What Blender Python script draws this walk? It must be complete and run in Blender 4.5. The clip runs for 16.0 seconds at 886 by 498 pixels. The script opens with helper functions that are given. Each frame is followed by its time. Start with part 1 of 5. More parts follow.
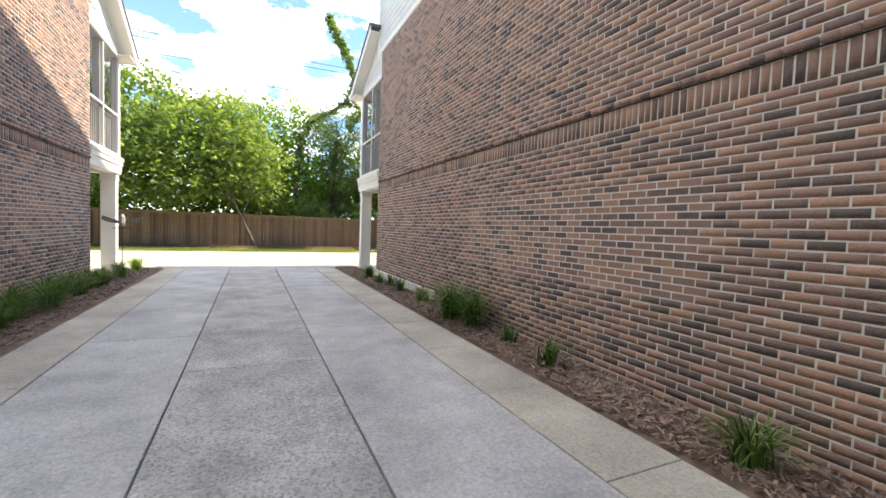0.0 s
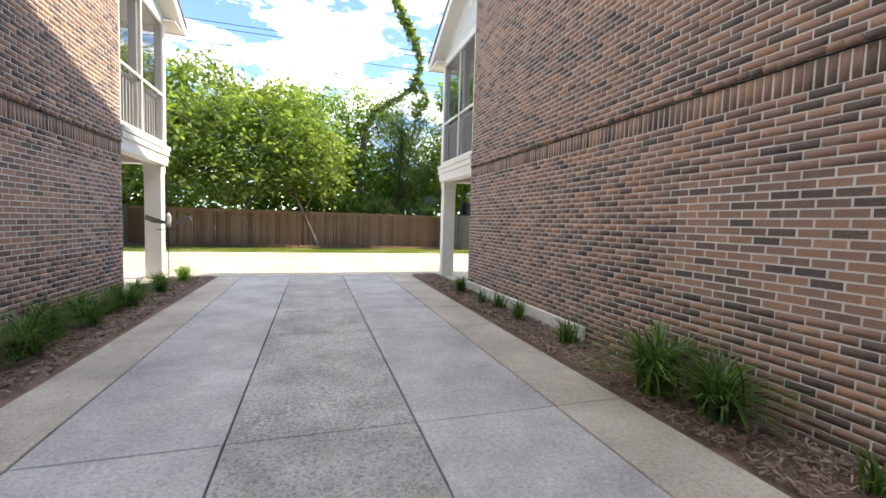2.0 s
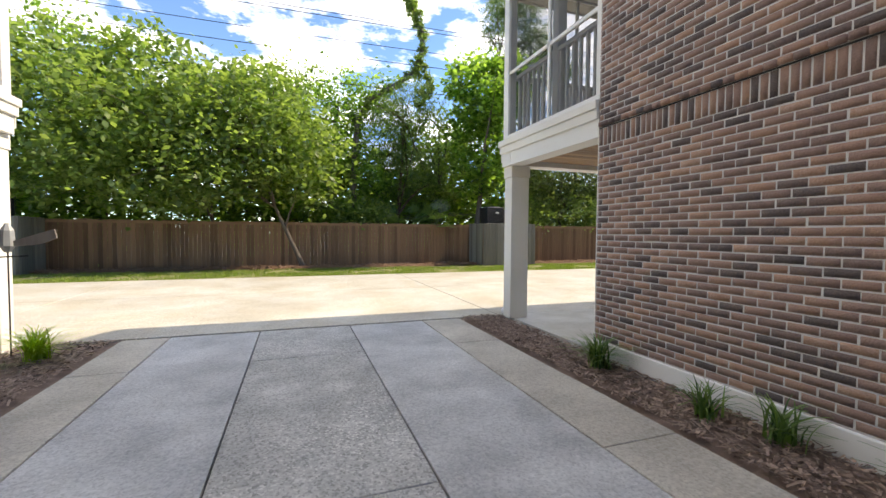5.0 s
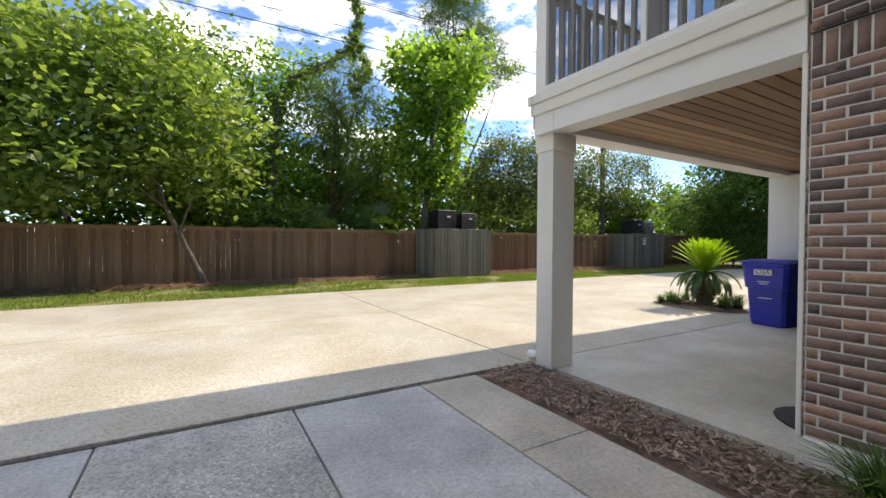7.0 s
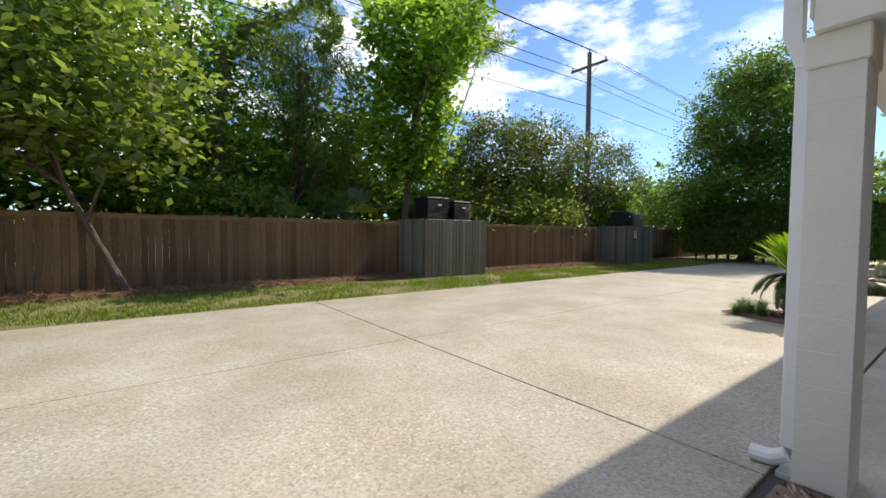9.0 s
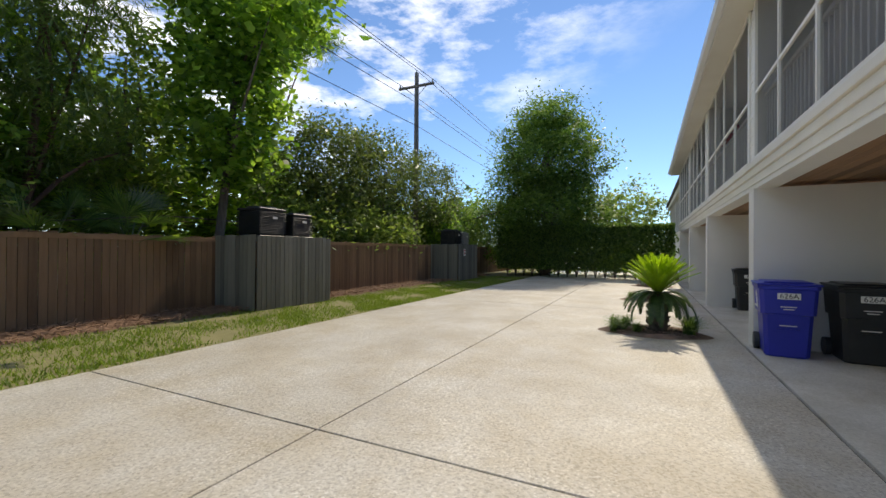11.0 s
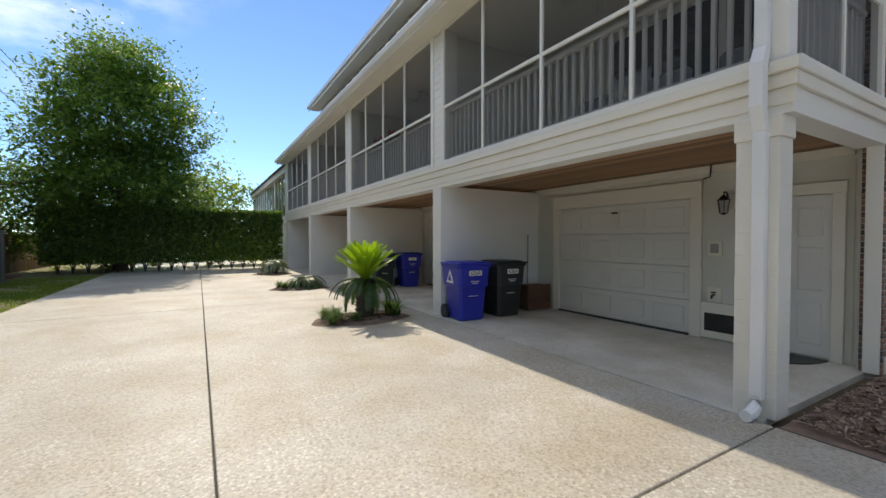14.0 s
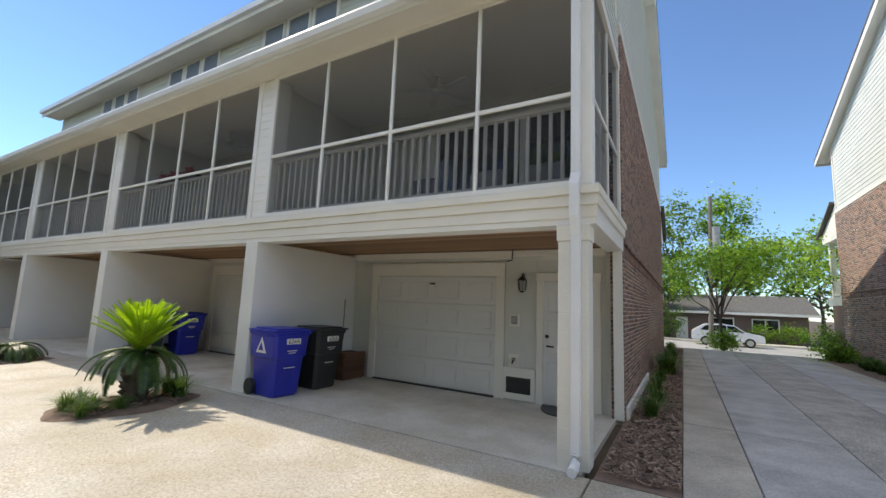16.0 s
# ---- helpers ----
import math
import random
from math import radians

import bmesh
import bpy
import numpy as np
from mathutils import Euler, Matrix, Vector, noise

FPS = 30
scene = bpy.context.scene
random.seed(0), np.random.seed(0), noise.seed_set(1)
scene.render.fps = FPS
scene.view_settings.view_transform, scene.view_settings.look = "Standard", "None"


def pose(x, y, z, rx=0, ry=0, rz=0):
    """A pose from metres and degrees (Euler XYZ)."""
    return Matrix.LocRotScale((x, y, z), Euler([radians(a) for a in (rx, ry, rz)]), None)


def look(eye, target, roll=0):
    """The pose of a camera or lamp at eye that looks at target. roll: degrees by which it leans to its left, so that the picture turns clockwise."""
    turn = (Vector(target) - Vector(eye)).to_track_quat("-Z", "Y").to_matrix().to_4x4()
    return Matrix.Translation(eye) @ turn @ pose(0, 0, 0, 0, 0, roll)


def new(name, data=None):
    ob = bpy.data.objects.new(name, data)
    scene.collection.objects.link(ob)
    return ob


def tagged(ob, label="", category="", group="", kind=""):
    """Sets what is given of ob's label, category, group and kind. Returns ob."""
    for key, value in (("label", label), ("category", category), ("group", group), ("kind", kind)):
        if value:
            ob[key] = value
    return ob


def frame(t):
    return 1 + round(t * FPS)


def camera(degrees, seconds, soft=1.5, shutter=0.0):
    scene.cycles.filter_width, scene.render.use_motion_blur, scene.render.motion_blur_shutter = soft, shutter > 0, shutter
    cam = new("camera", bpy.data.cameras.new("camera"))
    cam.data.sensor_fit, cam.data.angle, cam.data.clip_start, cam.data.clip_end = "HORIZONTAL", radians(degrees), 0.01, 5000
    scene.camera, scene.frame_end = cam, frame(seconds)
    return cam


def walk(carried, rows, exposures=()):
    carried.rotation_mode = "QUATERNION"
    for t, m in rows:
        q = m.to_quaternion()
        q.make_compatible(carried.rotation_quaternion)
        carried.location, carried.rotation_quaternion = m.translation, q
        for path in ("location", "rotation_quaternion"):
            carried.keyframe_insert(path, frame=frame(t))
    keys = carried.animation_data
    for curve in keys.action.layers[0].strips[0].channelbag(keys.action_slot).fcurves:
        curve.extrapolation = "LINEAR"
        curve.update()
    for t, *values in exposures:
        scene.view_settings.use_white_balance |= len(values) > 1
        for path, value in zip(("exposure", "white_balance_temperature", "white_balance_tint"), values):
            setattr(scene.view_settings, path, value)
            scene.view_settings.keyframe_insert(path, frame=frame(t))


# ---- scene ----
cam = camera(93.8, 16.0)
PATH = [
    (0, (-0.01, 0.626, 1.41), (0.831, 2.439, 1.313), 2.1),
    (0.5, (0.045, 1.4, 1.43), (0.735, 3.277, 1.382), -0.2),
    (1, (0.027, 2.081, 1.44), (0.77, 3.937, 1.379), 0.5),
    (1.5, (-0.016, 2.839, 1.442), (0.552, 4.75, 1.285), 0.8),
    (2, (-0.037, 3.558, 1.455), (0.56, 5.463, 1.328), 1.7),
    (2.5, (-0.096, 4.325, 1.46), (0.386, 6.26, 1.298), 0.6),
    (3, (-0.154, 5.069, 1.463), (0.408, 6.982, 1.303), 2.3),
    (3.5, (-0.255, 5.852, 1.475), (0.265, 7.776, 1.311), 2.9),
    (4, (-0.284, 6.605, 1.457), (0.315, 8.508, 1.312), 2.8),
    (4.2, (-0.231, 6.907, 1.455), (0.361, 8.813, 1.331), 1.7),
    (6.5, (-0.012, 10.359, 1.365), (0.902, 12.138, 1.333), -0.1),
    (7, (0.033, 11.028, 1.377), (1.047, 12.751, 1.342), 0.3),
    (7.5, (0.126, 11.631, 1.409), (1.233, 13.295, 1.37), 0.7),
    (8, (0.206, 12.321, 1.371), (1.355, 13.957, 1.316), 0.3),
    (10.3, (0.282, 15.363, 1.529), (1.781, 16.685, 1.468), 1.1),
    (10.5, (0.37, 15.495, 1.528), (1.955, 16.714, 1.489), 0.5),
    (11, (0.587, 16.059, 1.51), (2.383, 16.939, 1.52), 0.4),
    (11.5, (0.755, 16.645, 1.479), (2.667, 17.234, 1.501), 0.5),
    (12, (0.94, 17.084, 1.431), (2.846, 17.687, 1.453), -0.8),
    (12.5, (1.013, 17.635, 1.45), (2.768, 18.592, 1.467), -2.2),
    (13, (1.148, 18.073, 1.423), (2.89, 19.055, 1.466), -1.0),
    (13.3, (1.323, 18.346, 1.405), (3.228, 18.953, 1.476), 0.1),
    (13.5, (1.503, 18.472, 1.427), (3.495, 18.65, 1.473), -0.1),
    (13.8, (1.666, 18.574, 1.531), (3.573, 17.972, 1.496), -0.3),
    (14, (1.771, 18.625, 1.521), (3.493, 17.609, 1.475), -0.1),
    (14.5, (2.087, 18.777, 1.517), (3.381, 17.252, 1.496), 1.7),
    (15, (2.343, 18.978, 1.565), (3.474, 17.329, 1.583), 2.2),
    (15.5, (2.442, 19.064, 1.603), (3.498, 17.369, 1.713), 2.7),
    (16, (2.446, 19.086, 1.639), (3.442, 17.371, 1.895), 2.4),
]
walk(cam, [(t, look(eye, target, roll)) for t, eye, target, roll in PATH],
     exposures=[(0, 2.0, 8100, 12), (4.2, 1.58, 8050, 11), (6.5, 1.2, 8000, 11), (8.2, 0.97, 7900, 10), (10.3, 0.45, 7750, 10), (13, 0.45, 7700, 10), (14.5, 0.7, 7600, 10), (16, 0.85, 7600, 10)])

# ---- world, sun, exposure ----
SUN_TO = Vector((1.0, -0.05, 1.06)).normalized()
world = bpy.data.worlds.new("sky")
scene.world = world
world.use_nodes = True
wn = world.node_tree.nodes
wl = world.node_tree.links
wn.clear()
sky = wn.new("ShaderNodeTexSky")
sky.sky_type = "NISHITA"
sky.sun_disc = False
sky.sun_elevation = math.asin(SUN_TO.z)
sky.sun_rotation = math.atan2(SUN_TO.x, SUN_TO.y)
sky.air_density, sky.dust_density, sky.ozone_density = 0.85, 0.0, 3.0
coord = wn.new("ShaderNodeTexCoord")
stretch = wn.new("ShaderNodeMapping")
stretch.inputs["Scale"].default_value = (1.0, 1.0, 2.6)
cloud = wn.new("ShaderNodeTexNoise")
cloud.inputs["Scale"].default_value = 5.0
cloud.inputs["Detail"].default_value = 9.0
cloud.inputs["Roughness"].default_value = 0.62
ramp = wn.new("ShaderNodeValToRGB")
ramp.color_ramp.elements[0].position, ramp.color_ramp.elements[0].color = 0.465, (0, 0, 0, 1)
ramp.color_ramp.elements[1].position, ramp.color_ramp.elements[1].color = 0.69, (0.9, 0.9, 0.9, 1)
north = wn.new("ShaderNodeSeparateXYZ")
where = wn.new("ShaderNodeMapRange")
where.inputs["From Min"].default_value, where.inputs["From Max"].default_value = 0.5, 1.35
# the Z weight adds unseen clouds overhead, there to brighten the shaded sides
lean = wn.new("ShaderNodeMath")
lean.operation = "MULTIPLY_ADD"
lean.inputs[1].default_value = 1.3
tint = wn.new("ShaderNodeMixRGB")
tint.blend_type = "MULTIPLY"
tint.inputs[0].default_value = 1.0
tint.inputs[2].default_value = (0.60, 0.76, 0.94, 1)
both = wn.new("ShaderNodeMath")
both.operation = "MULTIPLY"
mixed = wn.new("ShaderNodeMixRGB")
mixed.inputs[2].default_value = (13.0, 13.1, 13.3, 1)
back = wn.new("ShaderNodeBackground")
back.inputs["Strength"].default_value = 0.15
wout = wn.new("ShaderNodeOutputWorld")
wl.new(coord.outputs["Generated"], stretch.inputs["Vector"])
wl.new(stretch.outputs["Vector"], cloud.inputs["Vector"])
wl.new(cloud.outputs["Fac"], ramp.inputs["Fac"])
wl.new(coord.outputs["Generated"], north.inputs[0])
wl.new(north.outputs["Z"], lean.inputs[0])
wl.new(north.outputs["Y"], lean.inputs[2])
wl.new(lean.outputs[0], where.inputs["Value"])
wl.new(ramp.outputs["Color"], both.inputs[0])
wl.new(where.outputs["Result"], both.inputs[1])
wl.new(both.outputs[0], mixed.inputs[0])
wl.new(sky.outputs["Color"], tint.inputs[1])
wl.new(tint.outputs["Color"], mixed.inputs[1])
wl.new(mixed.outputs["Color"], back.inputs["Color"])
wl.new(back.outputs["Background"], wout.inputs["Surface"])

sun = new("sun", bpy.data.lights.new("sun", "SUN"))
sun.data.energy, sun.data.angle, sun.data.color = 2.4, radians(0.53), (1.0, 0.95, 0.87)
sun.matrix_world = look(SUN_TO * 60, (0, 0, 0))


# ---- materials ----
def material(name, low, high, scale=6.0, rough=0.8, bump=0.2, fine=60.0, metal=0.0, stain=0.25, spec=0.5, per=0.0, trans=0.0, stretch_by=(1, 1, 1), ramp3=None):
    """Two-scale procedural surface: a slow stain and a fine grain, with matching relief."""
    m = bpy.data.materials.new(name)
    m.use_nodes = True
    n, l = m.node_tree.nodes, m.node_tree.links
    b = n["Principled BSDF"]
    tc = n.new("ShaderNodeTexCoord")
    mp = n.new("ShaderNodeMapping")
    mp.inputs["Scale"].default_value = stretch_by
    geo = n.new("ShaderNodeNewGeometry")
    l.new(geo.outputs["Position"], mp.inputs["Vector"])
    big, small = n.new("ShaderNodeTexNoise"), n.new("ShaderNodeTexNoise")
    big.inputs["Scale"].default_value, big.inputs["Detail"].default_value = scale, 6
    small.inputs["Scale"].default_value, small.inputs["Detail"].default_value = fine, 4
    l.new(mp.outputs["Vector"], big.inputs["Vector"])
    l.new(mp.outputs["Vector"], small.inputs["Vector"])
    add = n.new("ShaderNodeMath")
    add.operation = "MULTIPLY_ADD"
    add.inputs[1].default_value, add.inputs[2].default_value = 0.9 if per == 0 else 0.5, 0.05 - 0.5 * (stain - 0.25 if per == 0 else 0.0)
    l.new(big.outputs["Fac"], add.inputs[0])
    grain = n.new("ShaderNodeMath")
    grain.operation = "MULTIPLY_ADD"
    grain.inputs[1].default_value = stain
    l.new(small.outputs["Fac"], grain.inputs[0])
    l.new(add.outputs[0], grain.inputs[2])
    value = grain
    if per > 0:
        info = n.new("ShaderNodeObjectInfo")
        tot = n.new("ShaderNodeMath")
        tot.operation = "ADD"
        l.new(info.outputs["Random"], tot.inputs[0])
        l.new(geo.outputs["Random Per Island"], tot.inputs[1])
        fr = n.new("ShaderNodeMath")
        fr.operation = "FRACT"
        l.new(tot.outputs[0], fr.inputs[0])
        mx = n.new("ShaderNodeMath")
        mx.operation = "MULTIPLY_ADD"
        mx.inputs[1].default_value = per
        l.new(fr.outputs[0], mx.inputs[0])
        less = n.new("ShaderNodeMath")
        less.operation = "MULTIPLY"
        less.inputs[1].default_value = 1.0 - per
        l.new(grain.outputs[0], less.inputs[0])
        l.new(less.outputs[0], mx.inputs[2])
        value = mx
    cr = n.new("ShaderNodeValToRGB")
    cr.color_ramp.elements[0].position, cr.color_ramp.elements[1].position = 0.18, 0.92
    cr.color_ramp.elements[0].color, cr.color_ramp.elements[1].color = (*low, 1), (*high, 1)
    for pos, col in ramp3 or ():
        e = cr.color_ramp.elements.new(pos)
        e.color = (*col, 1)
    l.new(value.outputs[0], cr.inputs["Fac"])
    l.new(cr.outputs["Color"], b.inputs["Base Color"])
    b.inputs["Roughness"].default_value, b.inputs["Metallic"].default_value = rough, metal
    b.inputs["Specular IOR Level"].default_value = spec
    if bump > 0:
        bp = n.new("ShaderNodeBump")
        bp.inputs["Strength"].default_value, bp.inputs["Distance"].default_value = bump, 0.01
        l.new(small.outputs["Fac"], bp.inputs["Height"])
        l.new(bp.outputs["Normal"], b.inputs["Normal"])
    if trans > 0:
        tr = n.new("ShaderNodeBsdfTranslucent")
        br = n.new("ShaderNodeMixRGB")
        br.blend_type = "MULTIPLY"
        br.inputs[0].default_value = 1.0
        br.inputs[2].default_value = (1.5, 1.6, 0.7, 1)
        l.new(cr.outputs["Color"], br.inputs[1])
        l.new(br.outputs["Color"], tr.inputs["Color"])
        ms = n.new("ShaderNodeMixShader")
        ms.inputs[0].default_value = trans
        l.new(b.outputs[0], ms.inputs[1])
        l.new(tr.outputs[0], ms.inputs[2])
        l.new(ms.outputs[0], n["Material Output"].inputs["Surface"])
    return m


def speckled(name, low, high, stone, scale, rough=0.85, show=0.45, size=90.0, blotch=(0.72, 0.72, 0.72)):
    """Concrete with exposed aggregate: stains, worn patches and pale or dark stones."""
    m = material(name, low, high, scale, rough, 0.6, 32.0, 0, 0.85)
    n, l = m.node_tree.nodes, m.node_tree.links
    b = n["Principled BSDF"]
    col = b.inputs["Base Color"].links[0].from_socket
    geo = n["Geometry"]
    vor = n.new("ShaderNodeTexVoronoi")
    vor.inputs["Scale"].default_value = size
    l.new(geo.outputs["Position"], vor.inputs["Vector"])
    pick = n.new("ShaderNodeSeparateColor")
    l.new(vor.outputs["Color"], pick.inputs[0])
    edge = n.new("ShaderNodeMapRange")
    edge.inputs["From Min"].default_value, edge.inputs["From Max"].default_value = 0.72, 0.95
    l.new(pick.outputs[0], edge.inputs["Value"])
    patch = n.new("ShaderNodeTexNoise")
    patch.inputs["Scale"].default_value, patch.inputs["Detail"].default_value = 0.7, 5
    l.new(geo.outputs["Position"], patch.inputs["Vector"])
    worn = n.new("ShaderNodeMapRange")
    worn.inputs["From Min"].default_value, worn.inputs["From Max"].default_value = 0.42, 0.62
    worn.inputs["To Max"].default_value = show
    l.new(patch.outputs["Fac"], worn.inputs["Value"])
    mul = n.new("ShaderNodeMath")
    mul.operation = "MULTIPLY"
    l.new(edge.outputs[0], mul.inputs[0])
    l.new(worn.outputs[0], mul.inputs[1])
    mx = n.new("ShaderNodeMixRGB")
    mx.inputs[2].default_value = (*stone, 1)
    l.new(mul.outputs[0], mx.inputs[0])
    l.new(col, mx.inputs[1])
    # dark stones and pits between the pale ones
    pit = n.new("ShaderNodeMapRange")
    pit.inputs["From Min"].default_value, pit.inputs["From Max"].default_value = 0.62, 0.9
    pit.inputs["To Max"].default_value = show * 0.6
    l.new(pick.outputs[1], pit.inputs["Value"])
    dark = n.new("ShaderNodeMixRGB")
    dark.inputs[2].default_value = (*[c * 0.5 for c in low], 1)
    l.new(pit.outputs[0], dark.inputs[0])
    l.new(mx.outputs[0], dark.inputs[1])
    # water stains: long soft blotches
    blot = n.new("ShaderNodeTexNoise")
    blot.inputs["Scale"].default_value, blot.inputs["Detail"].default_value = 0.9, 9
    blot.inputs["Roughness"].default_value = 0.7
    l.new(geo.outputs["Position"], blot.inputs["Vector"])
    soak = n.new("ShaderNodeValToRGB")
    soak.color_ramp.elements[0].position, soak.color_ramp.elements[0].color = 0.36, (*blotch, 1)
    soak.color_ramp.elements[1].position, soak.color_ramp.elements[1].color = 0.6, (1.0, 1.0, 1.0, 1)
    l.new(blot.outputs["Fac"], soak.inputs["Fac"])
    wet = n.new("ShaderNodeMixRGB")
    wet.blend_type = "MULTIPLY"
    wet.inputs[0].default_value = 1.0
    l.new(dark.outputs[0], wet.inputs[1])
    l.new(soak.outputs[0], wet.inputs[2])
    l.new(wet.outputs[0], b.inputs["Base Color"])
    rise = n.new("ShaderNodeBump")
    rise.inputs["Strength"].default_value, rise.inputs["Distance"].default_value = 0.45, 0.004
    l.new(pick.outputs[2], rise.inputs["Height"])
    l.new(b.inputs["Normal"].links[0].from_socket, rise.inputs["Normal"])
    l.new(rise.outputs["Normal"], b.inputs["Normal"])
    return m


BRICK = material("brick_clay", (0.11, 0.092, 0.086), (0.48, 0.34, 0.27), 14, 0.9, 0.6, 75, 0, 0.6, 0.2, 0.62,
                 ramp3=((0.28, (0.15, 0.118, 0.108)), (0.42, (0.245, 0.165, 0.14)), (0.55, (0.315, 0.205, 0.165)), (0.68, (0.35, 0.22, 0.17)), (0.8, (0.41, 0.245, 0.17))))
MORTAR = material("mortar", (0.50, 0.475, 0.44), (0.74, 0.71, 0.67), 4, 0.95, 0.4, 90)
CONC_SIDE = speckled("driveway_concrete", (0.34, 0.35, 0.36), (0.69, 0.69, 0.68), (0.8, 0.78, 0.74), 1.6, 0.85, 0.45, 80)
CONC_MID = speckled("driveway_aggregate", (0.27, 0.27, 0.255), (0.66, 0.65, 0.62), (0.85, 0.83, 0.78), 2.6, 0.9, 0.8, 70)
CONC_EDGE = speckled("edge_concrete", (0.38, 0.345, 0.285), (0.70, 0.655, 0.57), (0.55, 0.52, 0.47), 1.5)
CONC_ALLEY = speckled("alley_concrete", (0.36, 0.33, 0.275), (0.66, 0.635, 0.57), (0.85, 0.84, 0.8), 0.5, 0.6, 0.6, 60, (0.86, 0.80, 0.70))
CONC_PORCH = speckled("porch_concrete", (0.46, 0.44, 0.39), (0.74, 0.72, 0.66), (0.8, 0.78, 0.73), 1.2, 0.7, 0.2, 120, (0.76, 0.73, 0.66))
JOINT = material("joint_filler", (0.03, 0.03, 0.03), (0.09, 0.085, 0.08), 3, 0.9, 0.2)
SOIL = material("soil", (0.05, 0.035, 0.022), (0.14, 0.10, 0.06), 1.5, 0.95, 0.4)
MULCH = material("mulch", (0.10, 0.068, 0.052), (0.33, 0.23, 0.18), 7, 0.95, 0.6, 80)
CHIP = material("mulch_chip", (0.12, 0.078, 0.058), (0.52, 0.38, 0.30), 9, 0.9, 0.2, 90, per=0.7)
STRAW = material("pine_straw", (0.15, 0.08, 0.045), (0.36, 0.22, 0.14), 9, 0.9, 0.2, 90, per=0.6)
GRASS_SOIL = material("lawn", (0.13, 0.13, 0.05), (0.30, 0.27, 0.12), 2.2, 0.95, 0.4)
BLADE = material("grass_blade", (0.11, 0.18, 0.025), (0.33, 0.42, 0.08), 1.2, 0.6, 0, 60, per=0.4, trans=0.35)
WHITE = material("white_paint", (0.78, 0.76, 0.70), (0.88, 0.86, 0.81), 1.4, 0.55, 0.06, 40)
CREAM = material("cream_trim", (0.74, 0.70, 0.61), (0.86, 0.83, 0.75), 1.1, 0.6, 0.06, 40)
GUTTER = material("white_aluminium", (0.74, 0.75, 0.76), (0.85, 0.86, 0.87), 2, 0.35, 0.03, 40)
SIDING = material("grey_siding", (0.60, 0.60, 0.54), (0.72, 0.715, 0.655), 1.6, 0.7, 0.08, 60)
SIDING_HIGH = material("pale_siding", (0.60, 0.64, 0.60), (0.72, 0.75, 0.71), 1.6, 0.65, 0.06, 60)
STUCCO = material("party_wall_paint", (0.73, 0.71, 0.665), (0.84, 0.82, 0.775), 1.0, 0.8, 0.15, 80)
BLOCK = material("painted_block", (0.70, 0.68, 0.61), (0.84, 0.82, 0.76), 1.3, 0.75, 0.3, 50)
DOOR = material("door_paint", (0.68, 0.67, 0.63), (0.78, 0.77, 0.73), 1.4, 0.5, 0.04, 40)
BALUSTER = material("rail_paint", (0.62, 0.61, 0.58), (0.74, 0.73, 0.70), 2, 0.6, 0.05, 40)
PLANK = material("cedar_soffit", (0.15, 0.075, 0.035), (0.50, 0.29, 0.15), 2.2, 0.6, 0.2, 25, per=0.5, stretch_by=(0.5, 6, 6))
FENCE = material("fence_board", (0.12, 0.066, 0.034), (0.40, 0.235, 0.125), 2.5, 0.85, 0.4, 22, per=0.4, stretch_by=(7, 7, 0.6))
FENCE_OLD = material("weathered_board", (0.105, 0.10, 0.08), (0.30, 0.29, 0.24), 2.5, 0.9, 0.4, 22, per=0.4, stretch_by=(7, 7, 0.6))
BARK = material("bark", (0.06, 0.045, 0.035), (0.20, 0.16, 0.125), 6, 0.95, 0.8, 30, stretch_by=(3, 3, 0.7))
BARK_RED = material("pine_bark", (0.07, 0.04, 0.03), (0.22, 0.13, 0.095), 6, 0.95, 0.8, 30, stretch_by=(3, 3, 0.7))
LEAF_LIME = material("bright_leaf", (0.10, 0.165, 0.045), (0.38, 0.455, 0.17), 0.9, 0.45, 0, 30, per=0.5, trans=0.55)
LEAF_MID = material("green_leaf", (0.075, 0.16, 0.035), (0.38, 0.52, 0.13), 0.7, 0.45, 0, 30, per=0.6, trans=0.68)
LEAF_DARK = material("dark_leaf", (0.055, 0.115, 0.03), (0.26, 0.37, 0.11), 0.7, 0.4, 0, 30, per=0.6, trans=0.55)
LEAF_OLIVE = material("olive_leaf", (0.055, 0.085, 0.03), (0.26, 0.31, 0.13), 0.7, 0.35, 0, 30, per=0.55, trans=0.45)
NEEDLE = material("pine_needle", (0.07, 0.125, 0.04), (0.26, 0.35, 0.12), 0.8, 0.5, 0, 30, per=0.5, trans=0.4)
LIRIOPE = material("strap_leaf", (0.035, 0.09, 0.02), (0.21, 0.33, 0.08), 2, 0.5, 0, 40, per=0.6, trans=0.3)
FROND_NEW = material("young_frond", (0.20, 0.34, 0.02), (0.46, 0.60, 0.06), 2, 0.45, 0, 40, per=0.4, trans=0.45)
FROND_OLD = material("old_frond", (0.03, 0.07, 0.02), (0.10, 0.17, 0.05), 2, 0.4, 0, 40, per=0.4, trans=0.25)
FROND_PALE = material("pale_frond", (0.12, 0.17, 0.09), (0.34, 0.38, 0.26), 2, 0.4, 0, 40, per=0.4, trans=0.25)
BLUE = material("blue_plastic", (0.012, 0.022, 0.30), (0.02, 0.035, 0.44), 3, 0.4, 0.05, 80)
BLACK = material("black_plastic", (0.012, 0.014, 0.015), (0.03, 0.033, 0.035), 3, 0.45, 0.05, 80)
METAL_DARK = material("condenser_metal", (0.018, 0.02, 0.024), (0.05, 0.052, 0.058), 5, 0.5, 0.1, 60, 0.3)
METAL_GREY = material("condenser_grey", (0.28, 0.28, 0.27), (0.40, 0.40, 0.39), 5, 0.5, 0.1, 60, 0.3)
